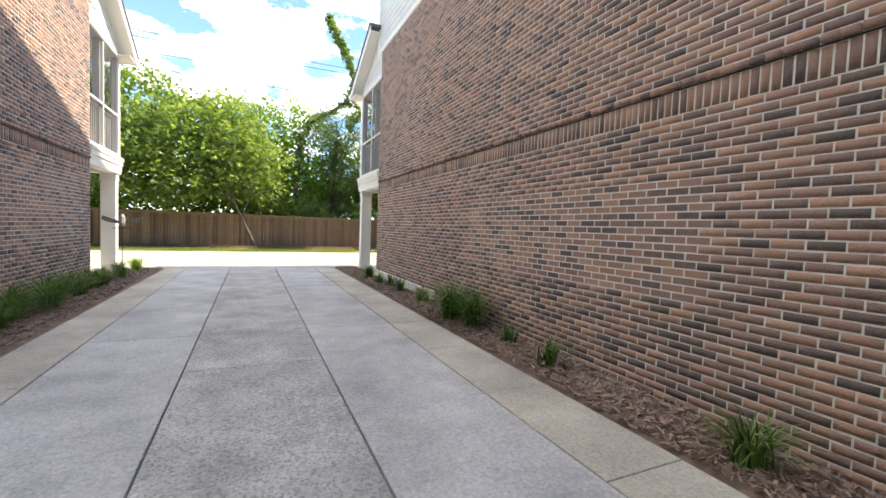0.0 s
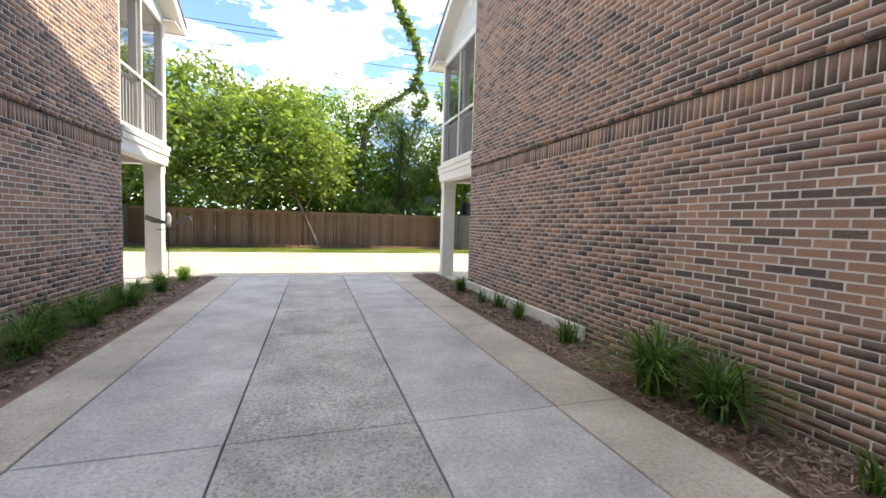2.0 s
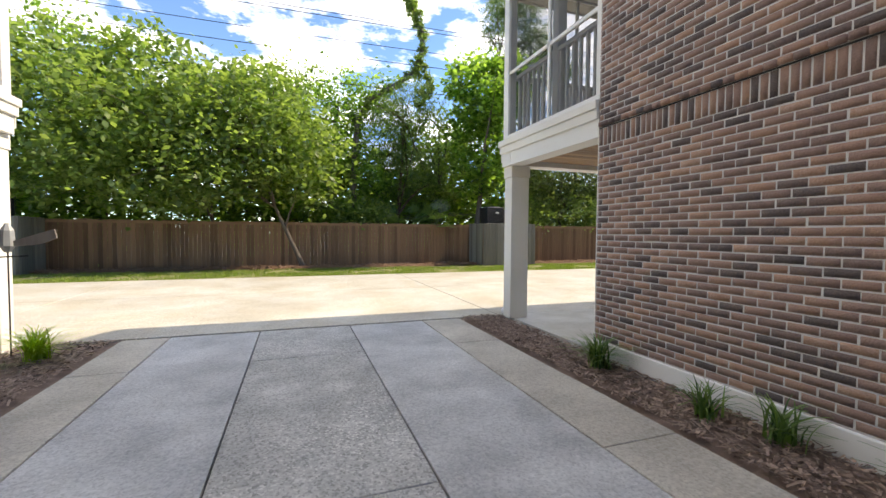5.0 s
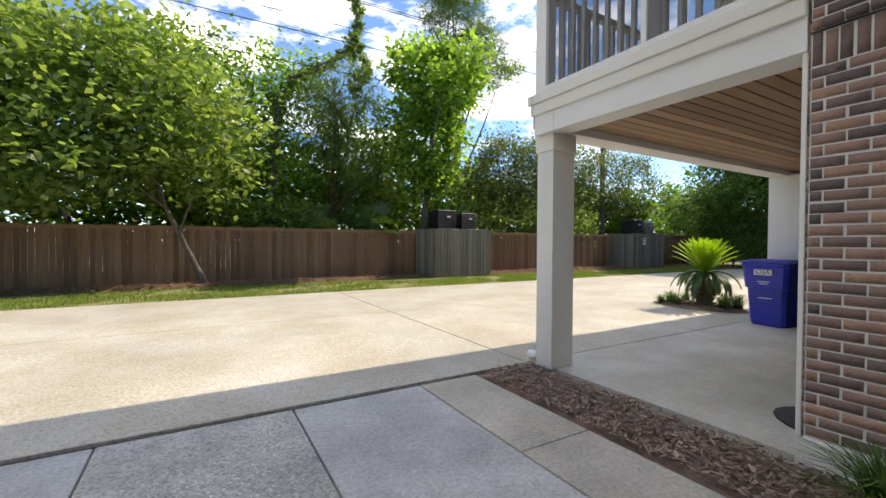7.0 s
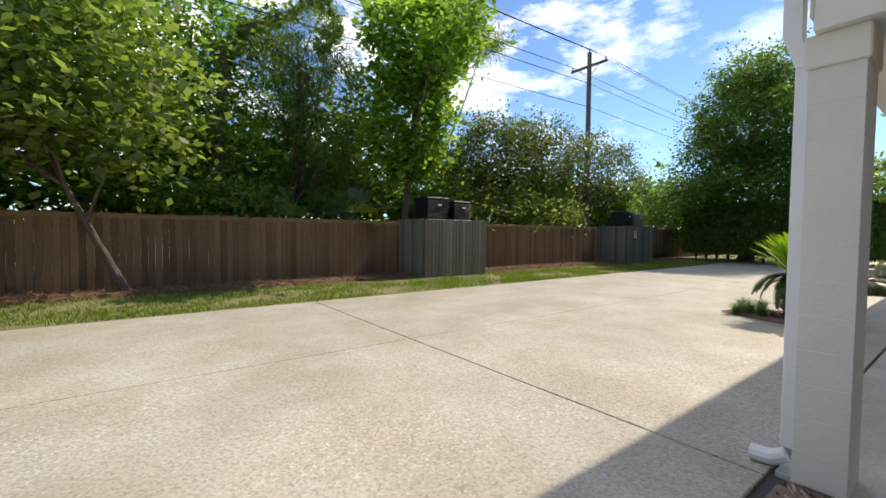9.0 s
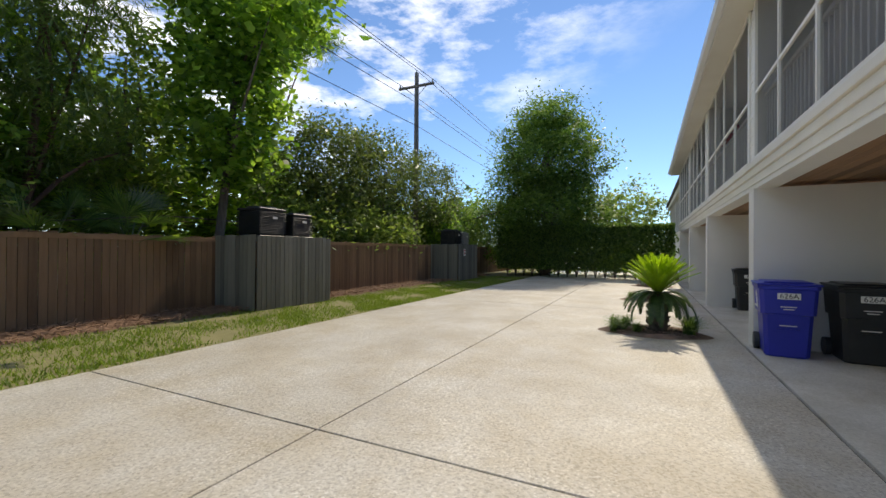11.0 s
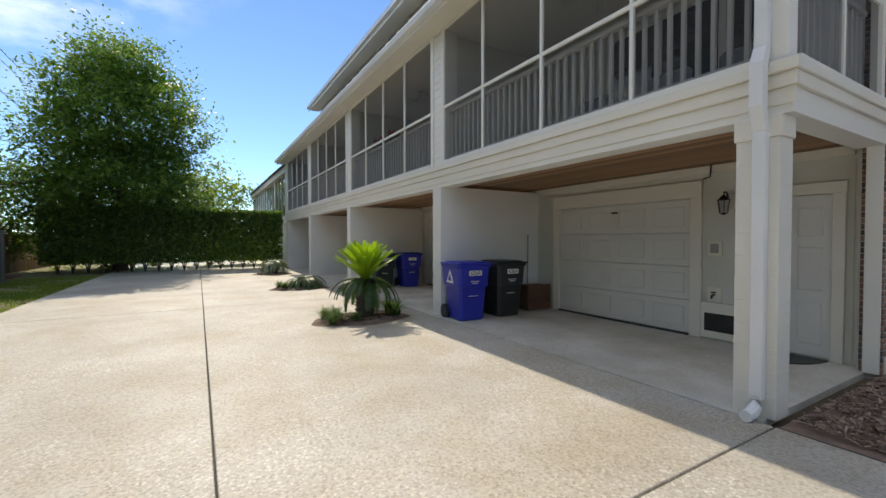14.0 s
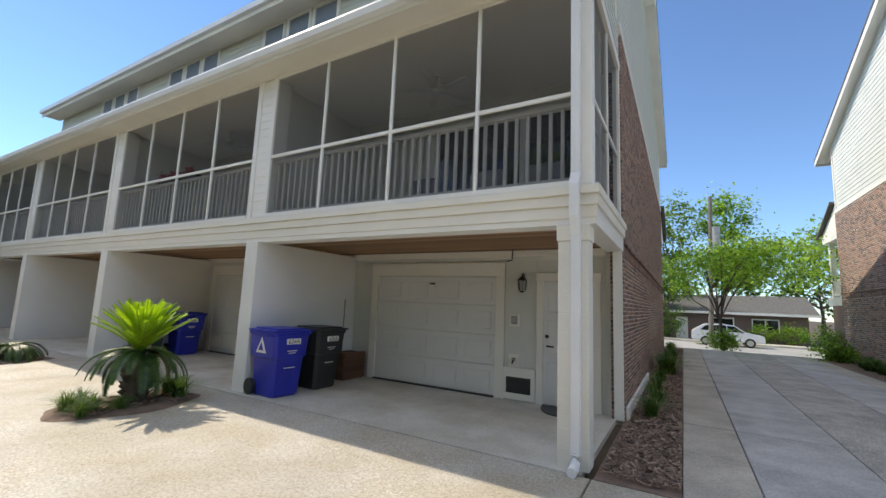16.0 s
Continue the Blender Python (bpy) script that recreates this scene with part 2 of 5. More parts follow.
BRONZE = material("dark_bronze", (0.02, 0.016, 0.013), (0.07, 0.055, 0.045), 8, 0.4, 0.05, 60, 0.7)
POLE_WOOD = material("pole_wood", (0.10, 0.085, 0.07), (0.22, 0.19, 0.165), 3, 0.9, 0.4, 30, stretch_by=(4, 4, 0.4))
WIRE = material("wire", (0.02, 0.02, 0.022), (0.05, 0.05, 0.052), 3, 0.6, 0)
SHINGLE = material("roof_shingle", (0.07, 0.07, 0.07), (0.17, 0.165, 0.16), 5, 0.95, 0.5, 60)
ASPHALT = material("street_surface", (0.30, 0.29, 0.27), (0.42, 0.41, 0.39), 1.0, 0.9, 0.3, 70)
CAR_WHITE = material("car_paint", (0.74, 0.75, 0.76), (0.80, 0.81, 0.82), 1, 0.15, 0)
TYRE = material("tyre_rubber", (0.015, 0.015, 0.016), (0.035, 0.035, 0.036), 8, 0.85, 0.2)
ALLOY = material("alloy", (0.45, 0.45, 0.46), (0.60, 0.60, 0.61), 8, 0.3, 0, 60, 0.9)
RED = material("red_sign", (0.45, 0.02, 0.02), (0.55, 0.03, 0.03), 5, 0.5, 0)
CRATE = material("stained_crate", (0.09, 0.04, 0.022), (0.22, 0.10, 0.055), 3, 0.7, 0.2, 30, per=0.3)
FABRIC = material("cushion_fabric", (0.18, 0.19, 0.21), (0.32, 0.33, 0.35), 5, 0.95, 0.3, 200)
TERRACOTTA = material("flower_red", (0.30, 0.02, 0.03), (0.5, 0.06, 0.06), 5, 0.6, 0, per=0.5)


def pane_material(name, tint, rough=0.03):
    m = bpy.data.materials.new(name)
    m.use_nodes = True
    b = m.node_tree.nodes["Principled BSDF"]
    b.inputs["Base Color"].default_value = (*tint, 1)
    b.inputs["Roughness"].default_value = rough
    b.inputs["Specular IOR Level"].default_value = 0.8
    return m


# clerestory panes: the sky's reflection is put into the pale blue base colour
SKY_PAINTED_GLASS = pane_material("sky_painted_window_glass", (0.22, 0.27, 0.34), 0.05)
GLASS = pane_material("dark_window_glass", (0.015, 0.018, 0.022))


def screen_material():
    """Insect screen: fine dark threads with gaps."""
    m = bpy.data.materials.new("insect_screen")
    m.use_nodes = True
    n, l = m.node_tree.nodes, m.node_tree.links
    b = n["Principled BSDF"]
    b.inputs["Base Color"].default_value = (0.018, 0.018, 0.019, 1)
    b.inputs["Roughness"].default_value = 0.7
    t = n.new("ShaderNodeBsdfTransparent")
    ms = n.new("ShaderNodeMixShader")
    ms.inputs[0].default_value = 0.42
    l.new(t.outputs[0], ms.inputs[1])
    l.new(b.outputs[0], ms.inputs[2])
    l.new(ms.outputs[0], n["Material Output"].inputs["Surface"])
    return m


SCREEN = screen_material()


def glow_material(name, colour, power):
    m = bpy.data.materials.new(name)
    m.use_nodes = True
    b = m.node_tree.nodes["Principled BSDF"]
    b.inputs["Emission Color"].default_value = (*colour, 1)
    b.inputs["Emission Strength"].default_value = power
    return m


BULB = glow_material("lit_bulb", (1.0, 0.62, 0.25), 12.0)


# ---- building helpers ----
def box(bm, a, b, bevel=0.0):
    """Adds a box between two corners, its edges optionally chamfered."""
    lo = [min(p, q) for p, q in zip(a, b)]
    hi = [max(p, q) for p, q in zip(a, b)]
    vs = [bm.verts.new((x, y, z)) for x in (lo[0], hi[0]) for y in (lo[1], hi[1]) for z in (lo[2], hi[2])]
    fs = [bm.faces.new([vs[i] for i in f]) for f in ((0, 1, 3, 2), (4, 6, 7, 5), (0, 4, 5, 1), (2, 3, 7, 6), (0, 2, 6, 4), (1, 5, 7, 3))]
    if bevel > 0:
        es = list({e for f in fs for e in f.edges})
        bmesh.ops.bevel(bm, geom=es, offset=bevel, segments=1, affect="EDGES")
    return vs


def prism(bm, outline, axis, a, b):
    """A closed outline in a plane, drawn out along an axis from a to b."""
    def at(p, q, w):
        return {"x": (w, p, q), "y": (p, w, q), "z": (p, q, w)}[axis]
    one = [bm.verts.new(at(p, q, a)) for p, q in outline]
    two = [bm.verts.new(at(p, q, b)) for p, q in outline]
    bm.faces.new(one)
    bm.faces.new(two[::-1])
    for i in range(len(one)):
        j = (i + 1) % len(one)
        bm.faces.new((one[i], two[i], two[j], one[j]))


def tube(bm, points, radii, sides=8):
    """A round tapering tube along a line of points."""
    rings = []
    pts = [Vector(p) for p in points]
    for i, p in enumerate(pts):
        d = (pts[min(i + 1, len(pts) - 1)] - pts[max(i - 1, 0)]).normalized()
        u = d.orthogonal().normalized() if abs(d.z) > 0.95 else d.cross(Vector((0, 0, 1))).normalized()
        v = d.cross(u)
        r = radii[i] if isinstance(radii, (list, tuple)) else radii
        rings.append([bm.verts.new(p + (u * math.cos(k * math.tau / sides) + v * math.sin(k * math.tau / sides)) * r) for k in range(sides)])
    for a, b in zip(rings, rings[1:]):
        for k in range(sides):
            bm.faces.new((a[k], a[(k + 1) % sides], b[(k + 1) % sides], b[k]))
    bm.faces.new(rings[0][::-1])
    bm.faces.new(rings[-1])


def mesh_of(name, bm, mat):
    bmesh.ops.recalc_face_normals(bm, faces=bm.faces)
    me = bpy.data.meshes.new(name)
    bm.to_mesh(me)
    bm.free()
    me.materials.append(mat)
    return me


def part(name, bm, mat, parent, label=""):
    ob = new(name, mesh_of(name, bm, mat))
    ob.parent = parent
    return tagged(ob, label)


def boxes(*pairs, bevel=0.0):
    bm = bmesh.new()
    for a, b in pairs:
        box(bm, a, b, bevel)
    return bm


def thing(name, label, category, group="", at=(0, 0, 0)):
    ob = new(name)
    ob.empty_display_size = 0.2
    ob.location = at
    return tagged(ob, label, category, group)


def struct(name, bm, mat, label, category="wall"):
    return tagged(new(name, mesh_of(name, bm, mat)), label, category, kind="structure")


def from_arrays(name, verts, faces, mat):
    """A mesh from numpy arrays of vertices and of faces with equal corner counts."""
    me = bpy.data.meshes.new(name)
    k = faces.shape[1]
    me.vertices.add(len(verts))
    me.vertices.foreach_set("co", np.asarray(verts, dtype=np.float32).ravel())
    me.loops.add(faces.size)
    me.loops.foreach_set("vertex_index", faces.astype(np.int32).ravel())
    me.polygons.add(len(faces))
    me.polygons.foreach_set("loop_start", (np.arange(len(faces)) * k).astype(np.int32))
    me.update(calc_edges=True)
    me.materials.append(mat)
    return me


def box_arrays(lo, hi):
    """Vertices and quads of many boxes at once."""
    lo, hi = np.asarray(lo, float), np.asarray(hi, float)
    n = len(lo)
    v = np.empty((n, 8, 3))
    for i in range(8):
        pick = np.array([(i >> 2) & 1, (i >> 1) & 1, i & 1])
        v[:, i] = np.where(pick, hi, lo)
    f = np.array(((0, 1, 3, 2), (4, 6, 7, 5), (0, 4, 5, 1), (2, 3, 7, 6), (0, 2, 6, 4), (1, 5, 7, 3)))
    return v.reshape(-1, 3), (f[None] + 8 * np.arange(n)[:, None, None]).reshape(-1, 4)


# ---- ground ----
G = bmesh.new()
prism(G, [(400, -0.07), (-4, -0.07), (-15, -0.85), (-400, -0.85), (-400, -1.4), (400, -1.4)], "x", -400, 400)
struct("ground", G, SOIL, "dark bare soil reaching the horizon", "ground")
LINES = (-2.22, -1.67, -0.57, 0.69, 1.85, 2.5)
ROWS_Y = (-4.0, -1.8, 0.95, 3.65, 6.4, 9.02, 11.64, 14.54)
drive = struct("driveway", boxes(((-2.22, -4.0, -0.2), (2.5, 14.54, -0.03))), JOINT, "concrete driveway of jointed slabs between brick walls", "driveway")
drive_mats = (CONC_EDGE, CONC_SIDE, CONC_MID, CONC_SIDE, CONC_EDGE)
for i in range(5):
    rows = sorted(ROWS_Y + tuple((p + q) / 2 for p, q in zip(ROWS_Y, ROWS_Y[1:]))) if i in (0, 2, 4) else ROWS_Y
    for j in range(len(rows) - 1):
        part("slab", boxes(((LINES[i] + 0.007, rows[j] + 0.0035, -0.1), (LINES[i + 1] - 0.007, rows[j + 1] - 0.0035, 0.002 * ((i * 3 + j) % 3))), bevel=0.005), drive_mats[i], drive)
alley = struct("alley", boxes(((-60, 14.54, -0.2), (60, 22.2, -0.03))), JOINT, "pale sunlit concrete alley with dark joints", "driveway")
XS = (-60, -24, -12.4, -4.6, 3.27, 12.4, 21.5, 30.6, 60)
for j, (ya, yb) in enumerate(((14.62, 18.55), (18.55, 22.2))):
    for a, b in zip(XS, XS[1:]):
        part("slab", boxes(((a + 0.008, ya + 0.008, -0.1), (b - 0.008, yb - 0.008, 0.0)), bevel=0.006), CONC_ALLEY, alley)
R = bmesh.new()
prism(R, [(-4.0, -0.01), (-14.5, -0.76), (-22.5, -0.76), (-22.5, -1.0), (-14.5, -1.0), (-4.0, -0.3)], "x", -60, 60)
struct("street", R, ASPHALT, "pale worn street surface", "road")
struct("far_pavement", boxes(((-60, -24.4, -1.0), (60, -22.5, -0.62)), bevel=0.02), CONC_EDGE, "concrete kerb and pavement across the street", "pavement")


def strewn(name, x0, y0, x1, y1, count, mat, label, long=0.05, wide=0.008, z=0.03, seed=1, lift=0.02):
    """Loose slivers lying on the ground."""
    r = np.random.default_rng(seed)
    c = np.stack([r.uniform(x0, x1, count), r.uniform(y0, y1, count), z + r.uniform(0, lift, count)], 1)
    ang, tip = r.uniform(0, math.tau, count), r.normal(0, 0.25, count)
    ln, w = long * r.uniform(0.4, 1.4, count), wide * r.uniform(0.5, 1.5, count)
    d = np.stack([np.cos(ang), np.sin(ang), tip], 1) * ln[:, None]
    s = np.stack([-np.sin(ang), np.cos(ang), r.normal(0, 0.4, count)], 1) * w[:, None]
    v = np.stack([c - d - s, c + d - s, c + d + s, c - d + s], 1).reshape(-1, 3)
    f = np.arange(4 * count).reshape(-1, 4)
    return tagged(new(name, from_arrays(name, v, f, mat)), label, "ground cover", kind="stuff")


def bed(name, outline_x0, outline_x1, y0, y1, mat, label, height=0.025, seed=2, step=0.12):
    """A low uneven heap filling a strip."""
    nx, ny = max(3, int((outline_x1 - outline_x0) / step)), max(3, int((y1 - y0) / step))
    g = bmesh.new()
    vs = []
    for i in range(nx + 1):
        col = []
        for j in range(ny + 1):
            x, y = outline_x0 + (outline_x1 - outline_x0) * i / nx, y0 + (y1 - y0) * j / ny
            rim = 0 if i in (0, nx) or j in (0, ny) else 1
            z = -0.02 + rim * (height + 0.04 * noise.noise(Vector((x * 2.3 + seed, y * 2.3, seed))))
            col.append(g.verts.new((x, y, z)))
        vs.append(col)
    for i in range(nx):
        for j in range(ny):
            f = g.faces.new((vs[i][j], vs[i + 1][j], vs[i + 1][j + 1], vs[i][j + 1]))
            f.smooth = True
    return struct(name, g, mat, label, "planting bed")


bed("mulch_bed_right", 2.5, 3.26, -3.5, 14.56, MULCH, "shredded brown mulch bed along the brick wall")
strewn("mulch_chips", 2.52, -2.0, 3.2, 14.5, 17000, CHIP, "shredded bark chips", 0.03, 0.006, seed=3)
bed("mulch_bed_left", -3.22, -2.22, -3.5, 14.56, MULCH, "shredded brown mulch bed along the brick wall", seed=5)
strewn("mulch_chips", -3.2, 2.0, -2.25, 14.5, 11000, CHIP, "shredded bark chips", 0.03, 0.006, seed=4)

# lawn strip before the fence
bed("lawn", -60, 40, 22.2, 26.2, GRASS_SOIL, "narrow mown lawn strip along the fence", 0.03, 7, 0.5)
r0 = np.random.default_rng(11)
NB = 90000
bx, by = r0.uniform(-9, 24, NB), r0.uniform(22.2, 25.3, NB)
keep = r0.uniform(0, 1, NB) > np.clip((by - 24.0) / 1.3, 0, 0.95)
patch = np.sin(bx * 1.9 + np.sin(by * 2.3)) + np.sin(by * 3.1 + bx * 0.7) + 0.6 * np.sin(bx * 5.3 - by * 4.1)
keep &= r0.uniform(-2.2, 1.0, NB) < patch
bx, by = bx[keep], by[keep]
bh, ba = r0.uniform(0.035, 0.085, len(bx)), r0.uniform(0, math.tau, len(bx))
c0 = np.stack([bx, by, np.full(len(bx), 0.0)], 1)
s0 = np.stack([np.cos(ba), np.sin(ba), np.zeros(len(bx))], 1) * 0.012
t0 = c0 + np.stack([r0.normal(0, 0.025, len(bx)), r0.normal(0, 0.025, len(bx)), bh], 1)
tagged(new("grass", from_arrays("grass", np.stack([c0 - s0, c0 + s0, t0], 1).reshape(-1, 3), np.arange(3 * len(bx)).reshape(-1, 3), BLADE)), "short green lawn grass", "grass", kind="stuff")
bed("pine_straw_bed", -12, 26, 24.9, 26.0, STRAW, "heaped pine straw at the fence foot", 0.1, 9, 0.2)
strewn("pine_straw", -10, 24.6, 24, 25.9, 9000, STRAW, "loose brown pine straw and bark", 0.09, 0.006, 0.08, 6, 0.05)


# ---- brick side walls ----
def brick_wall(name, s, face, y0, y1, top, near, label):
    """Running-bond wall facing the driveway; soldier and header band near 2.6 m; near: stretch whose bricks are parts."""
    wall = struct(name, boxes(((s * (face + 0.0008), y0, -0.1), (s * (face + 0.22), y1, top))), MORTAR, label)
    spans = []
    course, length = 0.0677, 0.203
    z, k = 0.0, 0
    while z < 2.42:
        spans.append((z, z + course, length, k % 2 * 0.5, 0.0))
        z, k = z + course, k + 1
    spans.append((z, z + 0.203, 0.0677, 0.0, 0.0))
    z += 0.203
    spans_z = z - 0.002
    spans.append((z + 0.012, z + 0.07, 0.1016, 0.0, 0.03))
    z += 0.08
    while z < top - 0.02:
        spans.append((z, min(z + course, top), length, k % 2 * 0.5, 0.0))
        z, k = z + course, k + 1
    # dark strip in the joint colour stands in for the header course's shadow
    part("painted_shadow_line", boxes(((s * (face - 0.004), y0, spans_z), (s * (face + 0.02), y1, spans_z + 0.014))), JOINT, wall, "dark strip painted in as the shadow under the projecting course")
    r = np.random.default_rng(21 if s > 0 else 22)
    lo, hi = [], []
    proto = {}
    for za, zb, ln, off, proud in spans:
        y = y0 - off * ln
        while y < y1:
            a, b = max(y, y0) + 0.006, min(y + ln, y1) - 0.006
            y += ln
            if b - a < 0.03:
                continue
            j = r.normal(0, 0.0016, 3)
            out = face - proud + min(abs(j[0]), 0.0006) - 0.001
            inner = near and near[0] < a < near[1] and near[2] < za < near[3] and abs(b - a - 0.191) < 0.002
            if inner:
                me = proto.get("brick")
                if me is None:
                    g = bmesh.new()
                    box(g, (0, 0, 0), (s * 0.03, 0.191, course - 0.01), 0.003)
                    me = proto["brick"] = mesh_of("brick", g, BRICK)
                ob = new("brick", me)
                ob.parent = wall
                ob.location = (s * out, a, za + 0.005)
            else:
                lo.append((min(s * out, s * (face + 0.03)), a + j[1], za + 0.005 + j[2]))
                hi.append((max(s * out, s * (face + 0.03)), b + j[1], zb - 0.005 + j[2]))
    v, f = box_arrays(lo, hi)
    rest = new("bricks", from_arrays("bricks", v, f, BRICK))
    rest.parent = wall
    tagged(rest, "red-brown bricks in running bond", kind="stuff")
    # the return of the wall at the porch
    lo, hi = [], []
    for k in range(int(top / course)):
        lo.append((min(s * (face + 0.002), s * (face + 0.20)), y1 - 0.01, k * course + 0.005))
        hi.append((max(s * (face + 0.002), s * (face + 0.20)), y1 + 0.012, (k + 1) * course - 0.005))
    v, f = box_arrays(lo, hi)
    back = new("bricks", from_arrays("bricks", v, f, BRICK))
    back.parent = wall
    tagged(back, kind="stuff")
    return wall


RIGHT, LEFT = 3.23, 3.2
brick_wall("wall_brick_right", 1, RIGHT, -2.4, 12.08, 6.25, (2.6, 6.6, 0.85, 1.86), "tall red-brown brick side wall with a soldier course")
brick_wall("wall_brick_left", -1, LEFT, -3.9, 12.08, 6.0, (8.4, 11.4, 0.85, 2.2), "tall red-brown brick side wall with a soldier course")


def boards(lo_u, hi_u, z0, z1, y, s, along="x", step=0.15, clip=None):
    """Lapped siding boards on a wall facing +y (along x) or the driveway (along y)."""
    g = bmesh.new()
    z = z0
    while z < z1 - 0.01:
        zt = min(z + step, z1)
        a, b = (lo_u, hi_u) if clip is None else clip(z)
        if b - a > 0.02:
            if along == "x":
                prism(g, [(y, z), (y + 0.018, z), (y + 0.006, zt), (y, zt)], "x", s * a, s * b)
            else:
                prism(g, [(y * s, z), ((y - 0.018) * s, z), ((y - 0.006) * s, zt), (y * s, zt)], "y", a, b)
        z = zt
    return g


BACK_Y, FRONT, DECK, BEAM = 11.9, 14.5, 2.98, 2.55
EDGES = (9.18, 14.85, 20.2, 25.5)


def garage_door(s, u0, u1):
    """Sectional door with four rows of raised panels and a wide casing."""
    d = thing("garage_door", "closed cream sectional garage door with raised panels", "garage door", "garage doors")
    y = BACK_Y
    for k in range(4):
        z0, z1 = 0.03 + 0.53 * k, 0.03 + 0.53 * (k + 1) - 0.008
        g = boxes(((s * u0, y + 0.0, z0), (s * u1, y + 0.035, z1)), bevel=0.006)
        w = (u1 - u0) / 4
        for i in range(4):
            box(g, (s * (u0 + w * i + 0.09), y + 0.03, z0 + 0.10), (s * (u0 + w * (i + 1) - 0.09), y + 0.047, z1 - 0.10), 0.012)
        part("panel", g, DOOR, d)
    part("handle", boxes(((s * (u0 + u1) / 2 - 0.06, y + 0.045, 1.99), (s * (u0 + u1) / 2 + 0.06, y + 0.075, 2.02)), bevel=0.006), BRONZE, d, "dark pull handle")
    c = 0.17
    part("casing", boxes(((s * (u0 - c), y + 0.02, 0), (s * u0, y + 0.06, 2.32)), ((s * u1, y + 0.02, 0), (s * (u1 + c), y + 0.06, 2.32)), ((s * (u0 - c), y + 0.022, 2.16), (s * (u1 + c), y + 0.066, 2.42)), bevel=0.004), CREAM, d, "wide cream casing")
    part("sill", boxes(((s * u0, y + 0.0, 0.0), (s * u1, y + 0.09, 0.025))), BLACK, d, "black rubber seal")
    return d


def entry_door(s, u0, u1):
    d = thing("entry_door", "closed white panelled entry door with dark lever", "door", "entry doors")
    y = BACK_Y
    g = boxes(((s * u0, y, 0.03), (s * u1, y + 0.03, 2.07)), bevel=0.004)
    w = (u1 - u0) / 2
    for i in range(2):
        for za, zb in ((0.18, 0.72), (0.86, 1.42), (1.55, 1.92)):
            box(g, (s * (u0 + w * i + 0.09), y + 0.02, za), (s * (u0 + w * (i + 1) - 0.07), y + 0.042, zb), 0.012)
    part("leaf", g, DOOR, d)
    part("casing", boxes(((s * (u0 - 0.12), y + 0.02, 0), (s * u0, y + 0.055, 2.08)), ((s * u1, y + 0.02, 0), (s * (u1 + 0.12), y + 0.055, 2.08)), ((s * (u0 - 0.13), y + 0.022, 2.08), (s * (u1 + 0.13), y + 0.06, 2.22)), bevel=0.004), CREAM, d)
    k = bmesh.new()
    tube(k, [(s * (u1 - 0.07), y + 0.03, 0.98), (s * (u1 - 0.07), y + 0.08, 0.98), (s * (u1 - 0.19), y + 0.085, 0.975)], 0.014)
    part("lever", k, BRONZE, d, "dark lever handle")
    k = bmesh.new()
    tube(k, [(s * (u1 - 0.07), y + 0.03, 1.14), (s * (u1 - 0.07), y + 0.06, 1.14)], 0.033, 12)
    part("deadbolt", k, BRONZE, d, "round dark deadbolt")
    return d


def wall_lantern(s, u, lit):
    y = BACK_Y
    d = thing("wall_lantern", "lit bronze carriage lantern on the wall" if lit else "unlit bronze carriage lantern on the wall", "lamp", "wall lanterns")
    part("mount", boxes(((s * (u - 0.1), y + 0.02, 1.96), (s * (u + 0.1), y + 0.045, 2.17)), bevel=0.004), CREAM, d)
    k = bmesh.new()
    tube(k, [(s * u, y + 0.04, 2.1), (s * u, y + 0.10, 2.2), (s * u, y + 0.17, 2.2), (s * u, y + 0.18, 2.13)], 0.011)
    tube(k, [(s * u, y + 0.18, 2.16), (s * u, y + 0.18, 2.12), (s * u, y + 0.18, 2.08)], [0.012, 0.05, 0.088], 10)
    tube(k, [(s * u, y + 0.18, 1.9), (s * u, y + 0.18, 1.87)], [0.055, 0.02], 10)
    for i in range(6):
        a = i * math.tau / 6
        tube(k, [(s * u + 0.08 * math.cos(a), y + 0.18 + 0.08 * math.sin(a), 2.08), (s * u + 0.055 * math.cos(a), y + 0.18 + 0.055 * math.sin(a), 1.9)], 0.006, 5)
    part("frame", k, BRONZE, d)
    k = bmesh.new()
    tube(k, [(s * u, y + 0.18, 2.07), (s * u, y + 0.18, 1.91)], [0.068, 0.046], 10)
    part("globe", k, BULB if lit else METAL_GREY, d, "seeded glass globe")
    return d


